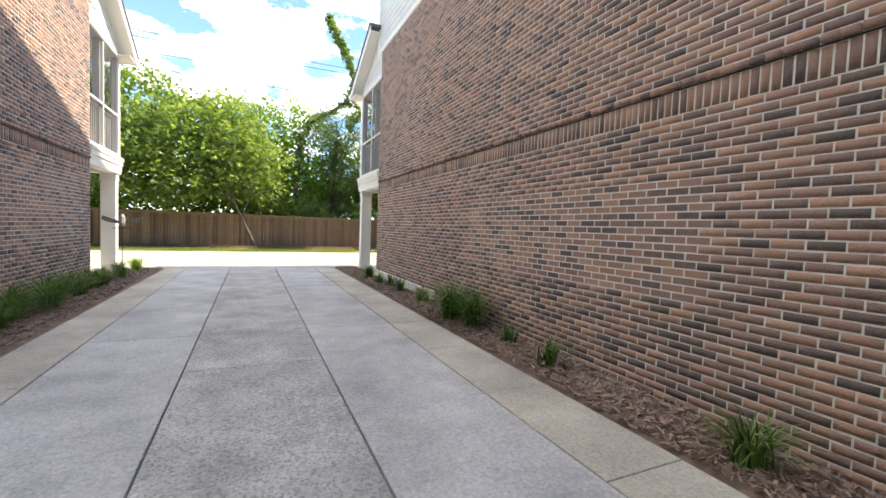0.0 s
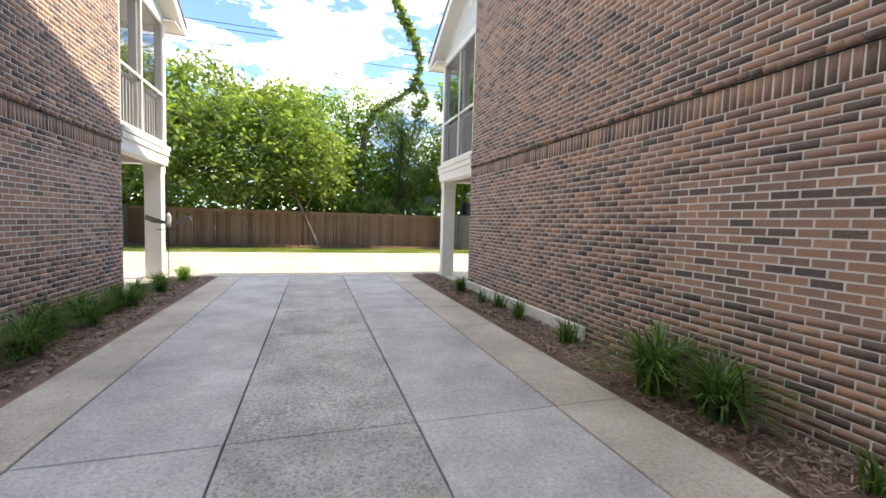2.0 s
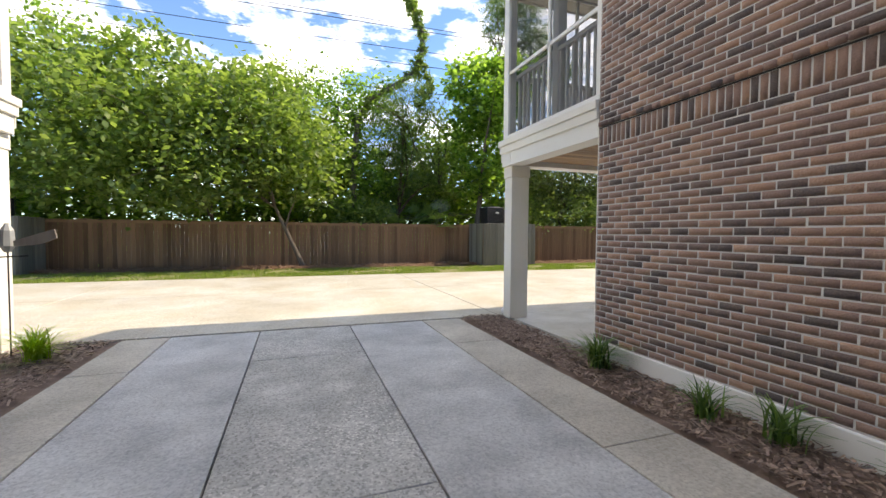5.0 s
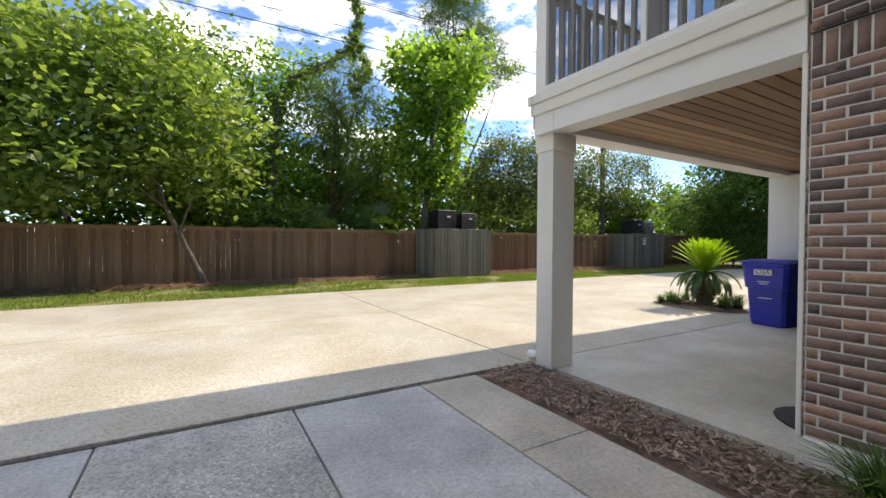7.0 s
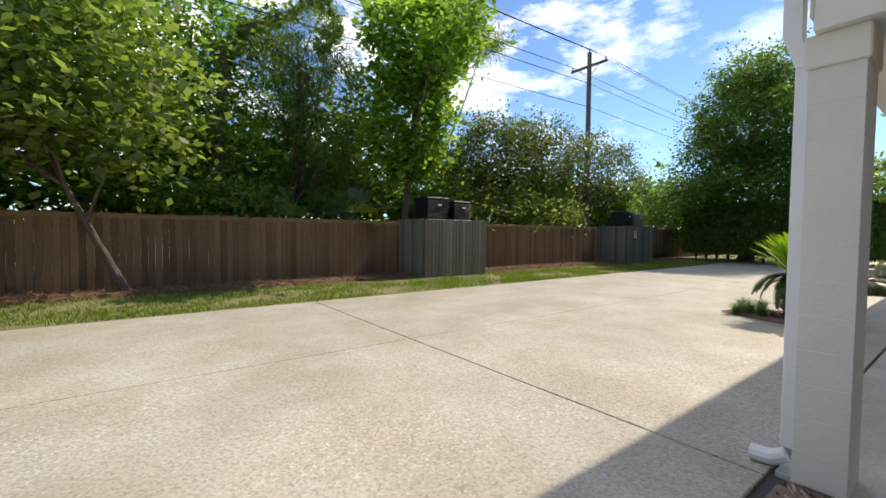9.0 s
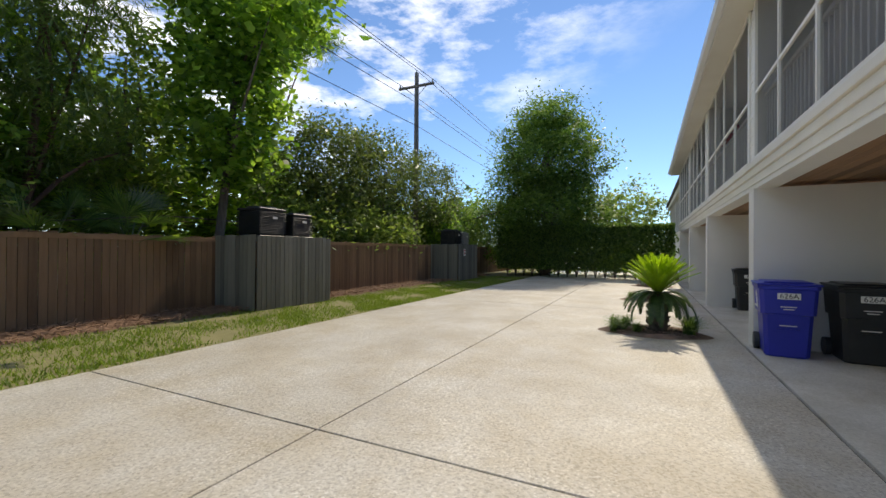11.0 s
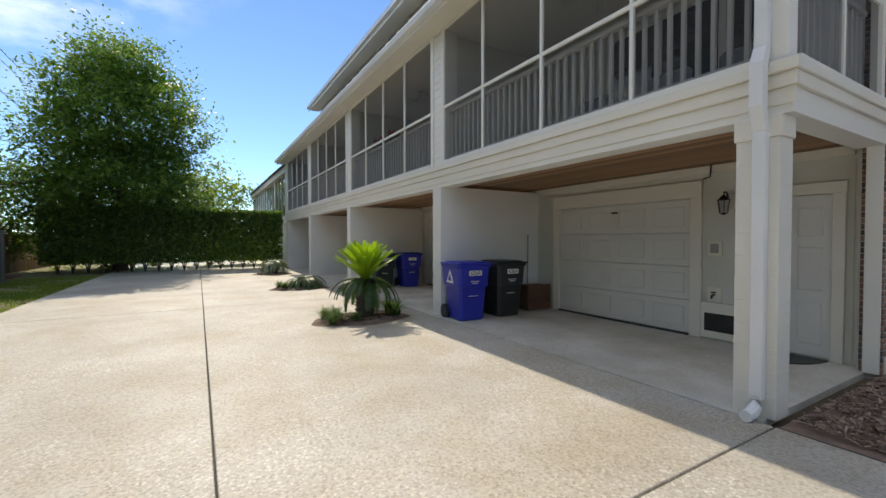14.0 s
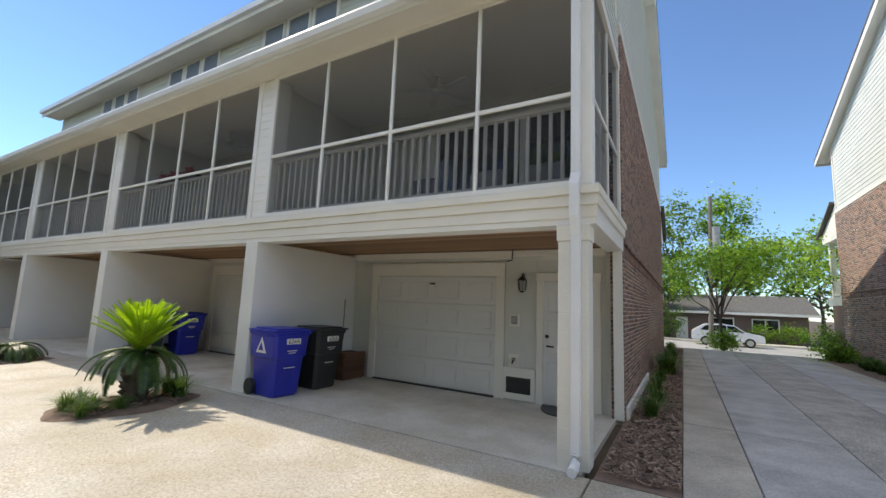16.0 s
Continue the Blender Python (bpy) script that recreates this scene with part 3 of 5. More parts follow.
def screen_bay(s, u0, u1, mulls, group):
    """Screened porch bay facing the alley: white frame with screen, and a railing behind it."""
    d = thing("porch_screen", "dark insect screen in thin white frames above the porch edge", "screen", group)
    y = FRONT
    part("sill", boxes(((s * u0, y - 0.08, DECK + 0.005), (s * u1, y + 0.02, DECK + 0.07)), bevel=0.004), WHITE, d)
    part("head", boxes(((s * u0, y - 0.07, 5.56), (s * u1, y + 0.0, 5.62)), bevel=0.004), WHITE, d)
    part("mid_rail", boxes(((s * u0, y - 0.045, 4.06), (s * u1, y - 0.003, 4.11)), bevel=0.003), WHITE, d)
    for u in mulls:
        part("mullion", boxes(((s * (u - 0.023), y - 0.05, DECK + 0.07), (s * (u + 0.023), y - 0.001, 5.56)), bevel=0.003), WHITE, d)
    g = bmesh.new()
    q = [g.verts.new(p) for p in ((s * u0, y - 0.03, DECK + 0.05), (s * u1, y - 0.03, DECK + 0.05), (s * u1, y - 0.03, 5.6), (s * u0, y - 0.03, 5.6))]
    g.faces.new(q)
    part("screen", g, SCREEN, d, "fine dark insect mesh")
    rail = thing("porch_railing", "grey painted porch railing with square balusters", "railing", "porch railings")
    part("top_rail", boxes(((s * u0, y - 0.2, 3.98), (s * u1, y - 0.11, 4.04)), bevel=0.006), BALUSTER, rail)
    part("bottom_rail", boxes(((s * u0, y - 0.19, 3.06), (s * u1, y - 0.13, 3.13)), bevel=0.006), BALUSTER, rail)
    n = int((u1 - u0) / 0.14)
    g = bmesh.new()
    box(g, (-0.021, -0.021, 0), (0.021, 0.021, 0.85), 0.003)
    me = mesh_of("baluster", g, BALUSTER)
    for i in range(n):
        ob = new("baluster", me)
        ob.parent = rail
        ob.location = (s * (u0 + (i + 0.5) * (u1 - u0) / n), y - 0.158, 3.13)
    return d


def townhouse(s, face, y_far, bays, full):
    """One end of a townhouse row: gable, roof, porch over garage bays. s: +1 on the right, -1 on the left of the driveway."""
    end = EDGES[bays - 1]
    side = "right" if s > 0 else "left"
    mid = (y_far + 12.1) / 2
    peak, pitch = 12.0, 0.36
    over = 13.2
    far_over = 2 * mid - over
    # siding gable above the brick
    zs = 6.27 if s > 0 else 6.02
    gable = struct("wall_gable_" + side, bmesh.new(), SIDING_HIGH, "pale lap siding gable above the brick", "wall")
    bm = bmesh.new()
    prism(bm, [(y_far + 0.05, zs), (12.55, zs), (12.55, peak - pitch * (12.55 - mid) - 0.12), (mid, peak - 0.12), (y_far + 0.05, peak - pitch * (mid - y_far) - 0.12)], "x", s * (face + 0.05), s * (face + 0.2))
    bm.to_mesh(gable.data)
    bm.free()

    def gclip(z):
        w = (peak - 0.2 - z) / pitch
        return max(y_far + 0.05, mid - w), min(12.5, mid + w)
    part("siding", boards(0, 0, zs + 0.12, peak - 0.25, face + 0.05, s, "y", 0.16, gclip), SIDING_HIGH, gable)
    part("skirt_trim", boxes(((s * (face - 0.01), y_far, zs), (s * (face + 0.06), 12.3, zs + 0.12)), bevel=0.006), WHITE, gable)
    part("corner_trim", boxes(((s * (face + 0.015), 12.45, zs), (s * (face + 0.1), 12.6, 8.9)), ((s * (face + 0.015), y_far, zs), (s * (face + 0.1), y_far + 0.12, 8.9)), bevel=0.004), WHITE, gable)
    roof = thing("main_roof", "grey shingle gable roof with deep white eaves", "roof")
    bm = bmesh.new()
    prism(bm, [(far_over, peak - pitch * (over - mid)), (mid, peak), (over, peak - pitch * (over - mid)), (over, peak - pitch * (over - mid) - 0.05), (mid, peak - 0.08), (far_over, peak - pitch * (over - mid) - 0.05)], "x", s * (face - 0.3), s * (end + 0.3))
    part("shingles", bm, SHINGLE, roof)
    bm = bmesh.new()
    for a, b in ((far_over + 0.01, mid), (over - 0.01, mid)):
        za = peak - pitch * abs(a - mid)
        prism(bm, [(a, za - 0.06), (b, peak - 0.085), (b, peak - 0.32), (a, za - 0.28)], "x", s * (face - 0.28), s * (face - 0.25))
        prism(bm, [(a, za - 0.17), (b, peak - 0.2), (b, peak - 0.23), (a, za - 0.2)], "x", s * (face - 0.25), s * (face + 0.2))
    part("rake_board", bm, WHITE, roof, "white rake board and soffit")
    ze = peak - pitch * (over - mid)
    part("eave_board", boxes(((s * (face - 0.25), over - 0.03, ze - 0.28), (s * (end + 0.3), over - 0.005, ze - 0.055)), ((s * (face - 0.25), 12.6, ze - 0.2), (s * (end + 0.3), over - 0.03, ze - 0.17)), ((s * (face - 0.25), far_over + 0.01, ze - 0.28), (s * (end + 0.3), far_over + 0.04, ze - 0.055))), CREAM, roof, "cream fascia and soffit")
    bm = bmesh.new()
    prism(bm, [(over - 0.01, ze - 0.06), (over + 0.1, ze - 0.06), (over + 0.11, ze - 0.02), (over + 0.09, ze - 0.15), (over - 0.01, ze - 0.16)], "x", s * (face - 0.3), s * (end + 0.3))
    part("gutter", bm, GUTTER, roof)
    # upper wall with clerestory windows
    upper = struct("wall_upper_" + side, boxes(((s * (face + 0.2), 12.4, 5.6), (s * end, 12.58, ze - 0.17))), SIDING, "upper rear wall in grey lap siding")
    part("siding", boards(face + 0.2, end, 6.8, ze - 0.25, 12.58, s), SIDING, upper)
    i = 0
    for u in np.arange(5.0, end - 1.5, 0.95):
        i += 1
        if i % 5 in (0, 4):
            continue
        w = thing("clerestory_window", "small white-framed clerestory window under the eave", "window", "clerestory windows")
        part("pane", boxes(((s * (u - 0.36), 12.6, 7.75), (s * (u + 0.36), 12.615, 8.72))), SKY_PAINTED_GLASS, w)
        part("frame", boxes(((s * (u - 0.45), 12.59, 7.65), (s * (u - 0.36), 12.64, 8.8)), ((s * (u + 0.36), 12.59, 7.65), (s * (u + 0.45), 12.64, 8.8)), ((s * (u - 0.45), 12.59, 8.72), (s * (u + 0.45), 12.645, 8.81)), ((s * (u - 0.45), 12.59, 7.65), (s * (u + 0.45), 12.65, 7.75)), bevel=0.003), WHITE, w)
    # far street wall and inner floor keep the house closed
    struct("wall_street_" + side, boxes(((s * (face + 0.2), y_far, -0.1), (s * end, y_far + 0.2, 8.9))), STUCCO, "plain street-side wall")
    struct("wall_end_" + side, boxes(((s * end, y_far, -0.1), (s * (end + 0.2), 12.4, 8.9))), STUCCO, "plain end wall of the row")
    # rear wall at garage level
    back = struct("wall_rear_" + side, boxes(((s * (face + 0.22), BACK_Y - 0.2, -0.1), (s * end, BACK_Y, 2.7))), SIDING, "grey lap siding rear wall under the porch")
    # porch floor, soffit, beam
    struct("porch_floor_" + side, boxes(((s * (face + 0.14), BACK_Y, -0.15), (s * (end + 0.3), 14.6, 0.004)), bevel=0.004), CONC_PORCH, "smooth grey concrete carport slab", "floor")
    ceiling = struct("ceiling_" + side, boxes(((s * (face + 0.1), BACK_Y, 2.66), (s * end, FRONT - 0.3, 2.78))), PLANK, "cedar plank soffit under the porch", "ceiling")
    g = bmesh.new()
    y = BACK_Y + 0.02
    while y < FRONT - 0.32:
        box(g, (s * (face + 0.12), y, 2.63), (s * end, y + 0.122, 2.658), 0.004)
        y += 0.134
    g.to_mesh(ceiling.data)
    g.free()
    beam = thing("porch_beam", "white built-up porch beam with stepped mouldings", "beam")
    part("front_face", boxes(((s * (face + 0.0), FRONT - 0.3, BEAM), (s * (end + 0.2), FRONT - 0.02, DECK - 0.1)), bevel=0.004), WHITE, beam)
    part("moulding", boxes(((s * (face - 0.03), FRONT - 0.02, 2.76), (s * (end + 0.2), FRONT + 0.02, 2.88)), ((s * (face - 0.05), FRONT - 0.02, 2.88), (s * (end + 0.2), FRONT + 0.05, DECK)), ((s * (face - 0.015), FRONT - 0.02, 2.62), (s * (end + 0.2), FRONT - 0.005, 2.76)), bevel=0.008), CREAM, beam, "stepped cream moulding")
    part("side_face", boxes(((s * (face + 0.002), 12.1, BEAM), (s * (face + 0.26), FRONT - 0.302, DECK - 0.1)), bevel=0.004), WHITE, beam)
    part("side_moulding", boxes(((s * (face - 0.03), 12.1, 2.76), (s * (face + 0.01), FRONT - 0.022, 2.88)), ((s * (face - 0.05), 12.1, 2.88), (s * (face + 0.01), FRONT - 0.022, DECK)), bevel=0.008), CREAM, beam)
    part("inner_beam", boxes(((s * (face + 0.3), BACK_Y + 0.002, 2.52), (s * end, BACK_Y + 0.06, 2.63)), bevel=0.003), CREAM, beam)
    struct("porch_deck_" + side, boxes(((s * (face + 0.05), 12.1, DECK - 0.1), (s * end, FRONT - 0.3, DECK - 0.02))), BALUSTER, "upper porch deck boards", "floor")
    # corner column and downspout
    col = thing("porch_column", "square painted block column at the porch corner", "column")
    for i in range(12):
        z0, z1 = 0.004 + i * (BEAM - 0.19) / 12, 0.004 + (i + 1) * (BEAM - 0.19) / 12
        part("block", boxes(((s * (face + 0.075), 14.27, z0), (s * (face + 0.4), FRONT + 0.01, z1)), bevel=0.003), BLOCK, col)
    part("cap", boxes(((s * (face + 0.06), 14.255, BEAM - 0.185), (s * (face + 0.415), FRONT + 0.025, BEAM)), bevel=0.008), CREAM, col)
    pipe = thing("downspout", "white aluminium downspout with an elbow foot", "downspout")
    uu = face + 0.2
    g = bmesh.new()
    box(g, (s * uu - 0.05, FRONT + 0.012, 0.16), (s * uu + 0.05, FRONT + 0.085, 2.42), 0.008)
    part("lower_pipe", g, GUTTER, pipe)
    g = bmesh.new()
    prism(g, [(FRONT + 0.012, 2.42), (FRONT + 0.085, 2.42), (FRONT + 0.15, 2.62), (FRONT + 0.15, 2.98), (FRONT + 0.085, 3.12), (FRONT + 0.012, 3.12), (FRONT + 0.06, 2.95), (FRONT + 0.06, 2.6)], "x", s * uu - 0.05, s * uu + 0.05)
    part("offset", g, GUTTER, pipe)
    part("upper_pipe", boxes(((s * uu - 0.05, FRONT + 0.012, 3.12), (s * uu + 0.05, FRONT + 0.085, 5.55)), bevel=0.008), GUTTER, pipe)
    g = bmesh.new()
    tube(g, [(s * uu, FRONT + 0.05, 0.2), (s * uu, FRONT + 0.06, 0.1), (s * uu, FRONT + 0.13, 0.055), (s * uu, FRONT + 0.24, 0.05)], 0.05, 10)
    part("foot", g, GUTTER, pipe)
    # corner trim board where brick meets the carport
    struct("trim_corner_" + side, boxes(((s * (face + 0.02), 12.1, 0), (s * (face + 0.16), 12.13, BEAM)), bevel=0.003), WHITE, "white corner board", "trim")
    # party walls and upper posts
    for k in range(bays):
        e = EDGES[k]
        last = k == bays - 1
        struct("wall_party_%s_%d" % (side, k + 1), boxes(((s * (e - 0.33), BACK_Y, 0.0), (s * e, FRONT - 0.004, BEAM + 0.02)), bevel=0.006), STUCCO, "smooth off-white party wall between carports")
        p = thing("porch_post", "white sided post between porch screens", "post", "porch posts")
        part("post", boxes(((s * (e - 0.46), FRONT - 0.3, DECK + 0.002), (s * (e + 0.06), FRONT - 0.03, 5.6))), WHITE, p)
        part("siding", boards(e - 0.36, e - 0.05, DECK + 0.02, 5.58, FRONT - 0.03, s, step=0.15), WHITE, p)
        part("edge_trim", boxes(((s * (e - 0.46), FRONT - 0.032, DECK + 0.002), (s * (e - 0.36), FRONT + 0.01, 5.6)), ((s * (e - 0.05), FRONT - 0.032, DECK + 0.002), (s * (e + 0.06), FRONT + 0.01, 5.6)), bevel=0.004), WHITE, p)
        struct("wall_porch_%s_%d" % (side, k + 1), boxes(((s * (e - 0.3), 12.1, DECK), (s * (e - 0.1), FRONT - 0.3, 5.6))), SIDING, "grey partition between upper porches")
    starts = (face + 0.18,) + tuple(e + 0.06 for e in EDGES)
    for k in range(bays):
        a, b = starts[k], EDGES[k] - 0.46
        m = [4.69, 6.09, 7.47] if k == 0 else [a + (b - a) * i / 4 for i in (1, 2, 3)]
        screen_bay(s, a, b, m, "porch screens")
        base = face if k == 0 else EDGES[k - 1]
        du = base - RIGHT if k else 0.0
        garage_door(s, 5.42 + du, 8.17 + du)
        sh = 0.55 if k else 0.0
        entry_door(s, 3.72 + du + sh, 4.54 + du + sh)
        wall_lantern(s, 4.88 + du - (1.0 if k else 0.0), k == 1)
        g = boards(base + (0.3 if k == 0 else 0.02), 3.6 + du, 0.05, 2.5, BACK_Y, s)
        part("siding", g, SIDING, back)
        part("siding", boards(4.67 + du + (0.55 if k else 0.0), 5.25 + du, 0.6, 2.5, BACK_Y, s), SIDING, back)
        part("siding", boards(8.36 + du, EDGES[k] - 0.3, 0.05, 2.5, BACK_Y, s), SIDING, back)
        part("siding", boards(base + 0.02, EDGES[k] - 0.3, 2.45, 2.62, BACK_Y - 0.004, s), SIDING, back)
        du -= 1.15 if k else 0.0
        v = thing("crawl_vent", "black louvred crawl vent in a white panel", "vent", "crawl vents")
        part("panel", boxes(((s * (4.67 + du), BACK_Y + 0.002, 0.02), (s * (5.25 + du), BACK_Y + 0.05, 0.56)), bevel=0.004), CREAM, v)
        part("grille", boxes(((s * (4.75 + du), BACK_Y + 0.05, 0.13), (s * (5.19 + du), BACK_Y + 0.056, 0.40))), BLACK, v)
        for i in range(7):
            part("slat", boxes(((s * (4.75 + du), BACK_Y + 0.056, 0.14 + 0.037 * i), (s * (5.19 + du), BACK_Y + 0.066, 0.156 + 0.037 * i))), BLACK, v)
        for z, nm, lb in ((1.38, "keypad_box", "small grey door keypad on a white plate"), (0.68, "hose_tap", "brass hose tap on a white plate")):
            o = thing(nm, lb, "fixture")
            part("plate", boxes(((s * (5.06 + du) - 0.1, BACK_Y + 0.018, z - 0.11), (s * (5.06 + du) + 0.1, BACK_Y + 0.04, z + 0.11)), bevel=0.004), CREAM, o)
            if z > 1:
                part("cover", boxes(((s * (5.06 + du) - 0.055, BACK_Y + 0.04, z - 0.07), (s * (5.06 + du) + 0.055, BACK_Y + 0.075, z + 0.07)), bevel=0.01), METAL_GREY, o)
            else:
                g = bmesh.new()
                tube(g, [(s * (5.06 + du), BACK_Y + 0.04, z), (s * (5.06 + du), BACK_Y + 0.1, z), (s * (5.06 + du), BACK_Y + 0.12, z - 0.05)], 0.015)
                tube(g, [(s * (5.06 + du), BACK_Y + 0.07, z + 0.03), (s * (5.06 + du), BACK_Y + 0.07, z + 0.045)], 0.035, 10)
                part("tap", g, BRONZE, o)
    # side screen of the corner porch
    d = thing("porch_side_screen", "dark insect screen in thin white frames on the porch end", "screen", "porch screens")
    x = s * (face + 0.07)
    part("corner_post", boxes(((s * (face + 0.03), FRONT - 0.15, DECK + 0.002), (s * (face + 0.18), FRONT + 0.005, 5.62)), bevel=0.004), WHITE, d)
    part("wall_post", boxes(((s * (face + 0.03), 12.1, DECK + 0.002), (s * (face + 0.13), 12.2, 5.62)), bevel=0.004), WHITE, d)
    part("mullion", boxes(((x - 0.02, 13.2, DECK + 0.06), (x + 0.02, 13.25, 5.56)), bevel=0.003), WHITE, d)
    part("mid_rail", boxes(((x - 0.02, 12.2, 4.06), (x + 0.02, FRONT - 0.15, 4.11)), bevel=0.003), WHITE, d)
    part("sill", boxes(((s * (face - 0.0), 12.1, DECK + 0.004), (s * (face + 0.12), FRONT - 0.152, DECK + 0.07)), bevel=0.004), WHITE, d)
    g = bmesh.new()
    g.faces.new([g.verts.new(p) for p in ((x, 12.2, DECK + 0.05), (x, FRONT - 0.15, DECK + 0.05), (x, FRONT - 0.15, 5.6), (x, 12.2, 5.6))])
    part("screen", g, SCREEN, d)
    rail = thing("porch_railing", "grey painted porch railing with square balusters", "railing", "porch railings")
    xr = s * (face + 0.2)
    part("top_rail", boxes(((xr - 0.045, 12.2, 3.98), (xr + 0.045, FRONT - 0.2, 4.04)), bevel=0.006), BALUSTER, rail)
    part("bottom_rail", boxes(((xr - 0.03, 12.2, 3.06), (xr + 0.03, FRONT - 0.2, 3.13)), bevel=0.006), BALUSTER, rail)
    g = bmesh.new()
    box(g, (-0.021, -0.021, 0), (0.021, 0.021, 0.85), 0.003)
    me = mesh_of("baluster", g, BALUSTER)
    for i in range(15):
        ob = new("baluster", me)
        ob.parent = rail
        ob.location = (xr, 12.28 + i * 0.142, 3.13)
    part("newel", boxes(((xr - 0.05, 13.14, DECK), (xr + 0.09, 13.28, 5.6)), bevel=0.006), BALUSTER, rail, "grey post behind the screen")
    # porch roof: shed with eave, gutter and a sided end triangle
    pr = thing("porch_roof", "shingled shed porch roof with cream eave and white gutter", "roof")
    za, zb = 5.86, 7.12
    bm = bmesh.new()
    prism(bm, [(14.92, za), (12.4, zb), (12.4, zb - 0.08), (14.92, za - 0.08)], "x", s * (face - 0.3), s * (end + 0.3))
    part("shingles", bm, SHINGLE, pr)
    bm = bmesh.new()
    prism(bm, [(14.9, za - 0.085), (12.4, zb - 0.085), (12.4, zb - 0.3), (14.9, za - 0.3)], "x", s * (face - 0.28), s * (face - 0.25))
    prism(bm, [(14.9, za - 0.2), (12.4, zb - 0.2), (12.4, zb - 0.23), (14.9, za - 0.23)], "x", s * (face - 0.25), s * (face + 0.1))
    part("rake_board", bm, WHITE, pr, "white rake board")
    part("soffit", boxes(((s * (face - 0.25), FRONT - 0.3, 5.62), (s * (end + 0.3), 14.88, 5.66)), ((s * (face - 0.25), 14.86, 5.6), (s * (end + 0.3), 14.9, 5.78))), CREAM, pr, "cream eave soffit")
    bm = bmesh.new()
    prism(bm, [(14.905, 5.8), (15.02, 5.8), (15.03, 5.76), (15.0, 5.68), (14.905, 5.67)], "x", s * (face - 0.3), s * (end + 0.3))
    part("gutter", bm, GUTTER, pr)
    bm = bmesh.new()
    prism(bm, [(12.1, 5.6), (FRONT, 5.6), (FRONT, 5.9), (12.1, 7.05)], "x", s * (face + 0.05), s * (face + 0.12))
    part("end_panel", bm, SIDING_HIGH, pr)
    part("end_siding", boards(0, 0, 5.72, 6.9, face + 0.05, s, "y", 0.15, lambda z: (12.1, min(FRONT, 12.4 + (6.88 - z) * 2.0))), SIDING_HIGH, pr)
    part("end_trim", boxes(((s * (face + 0.02), 12.1, 5.58), (s * (face + 0.1), FRONT + 0.01, 5.72)), bevel=0.005), WHITE, pr)
    struct("ceiling_porch_" + side, boxes(((s * (face + 0.12), 12.1, 5.58), (s * end, FRONT - 0.08, 5.615))), STUCCO, "painted upper porch ceiling", "ceiling")
    # upper porch back wall with dark glass doors
    up = struct("wall_porch_back_" + side, boxes(((s * (face + 0.2), 12.0, 2.7), (s * end, 12.1, 5.6))), SIDING, "grey siding wall behind the upper porch")
    for k in range(bays):
        b = (face if k == 0 else EDGES[k - 1]) + 0.7
        w = thing("patio_door", "dark glazed patio door with white frame", "door", "patio doors")
        for i in range(3):
            part("pane", boxes(((s * (b + 0.95 * i + 0.07), 12.11, 3.12), (s * (b + 0.95 * (i + 1) - 0.03), 12.125, 5.05))), GLASS, w)
        part("frame", boxes(*[((s * (b + 0.95 * i - 0.03), 12.102, 3.0), (s * (b + 0.95 * i + 0.07), 12.15, 5.05)) for i in range(4)], ((s * (b - 0.03), 12.102, 5.05), (s * (b + 2.92), 12.15, 5.16)), bevel=0.004), WHITE, w)
        if k < 2:
            f = thing("ceiling_fan", "white ceiling fan with five blades at rest", "fan", "ceiling fans", (s * (b + 2.1), 13.3, 5.58))
            g = bmesh.new()
            tube(g, [(0, 0, 0), (0, 0, -0.03), (0, 0, -0.04), (0, 0, -0.2), (0, 0, -0.21), (0, 0, -0.32), (0, 0, -0.36)], [0.07, 0.07, 0.015, 0.015, 0.1, 0.11, 0.05], 12)
            part("motor", g, BALUSTER, f)
            for i in range(5):
                g = bmesh.new()
                box(g, (0.1, -0.06, -0.29), (0.66, 0.06, -0.28), 0.004)
                bmesh.ops.rotate(g, verts=g.verts, cent=(0, 0, 0), matrix=Matrix.Rotation(i * math.tau / 5 + 0.4, 3, "Z"))
                part("blade", g, BALUSTER, f)
    # street-side porch
    fp = thing("street_porch", "white street-side porch with railing on a brick base", "porch")
    ys = y_far
    part("base", boxes(((s * (face + 0.15), ys - 1.9, 0), (s * (face + 4.0), ys - 0.002, 2.2))), BRICK, fp, "brick porch base")
    part("deck", boxes(((s * (face + 0.05), ys - 2.0, 2.2), (s * (face + 4.1), ys - 0.002, 2.55)), bevel=0.01), WHITE, fp)
    for u in (0.25, 3.9):
        part("column", boxes(((s * (face + u - 0.1), ys - 1.9, 2.55), (s * (face + u + 0.1), ys - 1.7, 5.0)), bevel=0.01), WHITE, fp)
    part("rail", boxes(((s * (face + 0.2), ys - 1.7, 3.4), (s * (face + 0.27), ys - 0.01, 3.46)), ((s * (face + 0.2), ys - 1.7, 2.65), (s * (face + 0.27), ys - 0.01, 2.7))), WHITE, fp)
    for i in range(12):
        part("baluster", boxes(((s * (face + 0.215), ys - 1.65 + 0.135 * i, 2.7), (s * (face + 0.25), ys - 1.615 + 0.135 * i, 3.4))), WHITE, fp)
    bm = bmesh.new()
    prism(bm, [(ys - 2.3, 5.3), (ys, 6.4), (ys, 5.0), (ys - 2.1, 5.0)], "x", s * (face + 0.02), s * (face + 4.2))
    part("roof", bm, WHITE, fp, "white porch gable end")
    bm = bmesh.new()
    prism(bm, [(ys - 2.4, 5.27), (ys, 6.45), (ys, 6.55), (ys - 2.4, 5.37)], "x", s * (face - 0.15), s * (face + 4.3))
    part("shingles", bm, SHINGLE, fp)


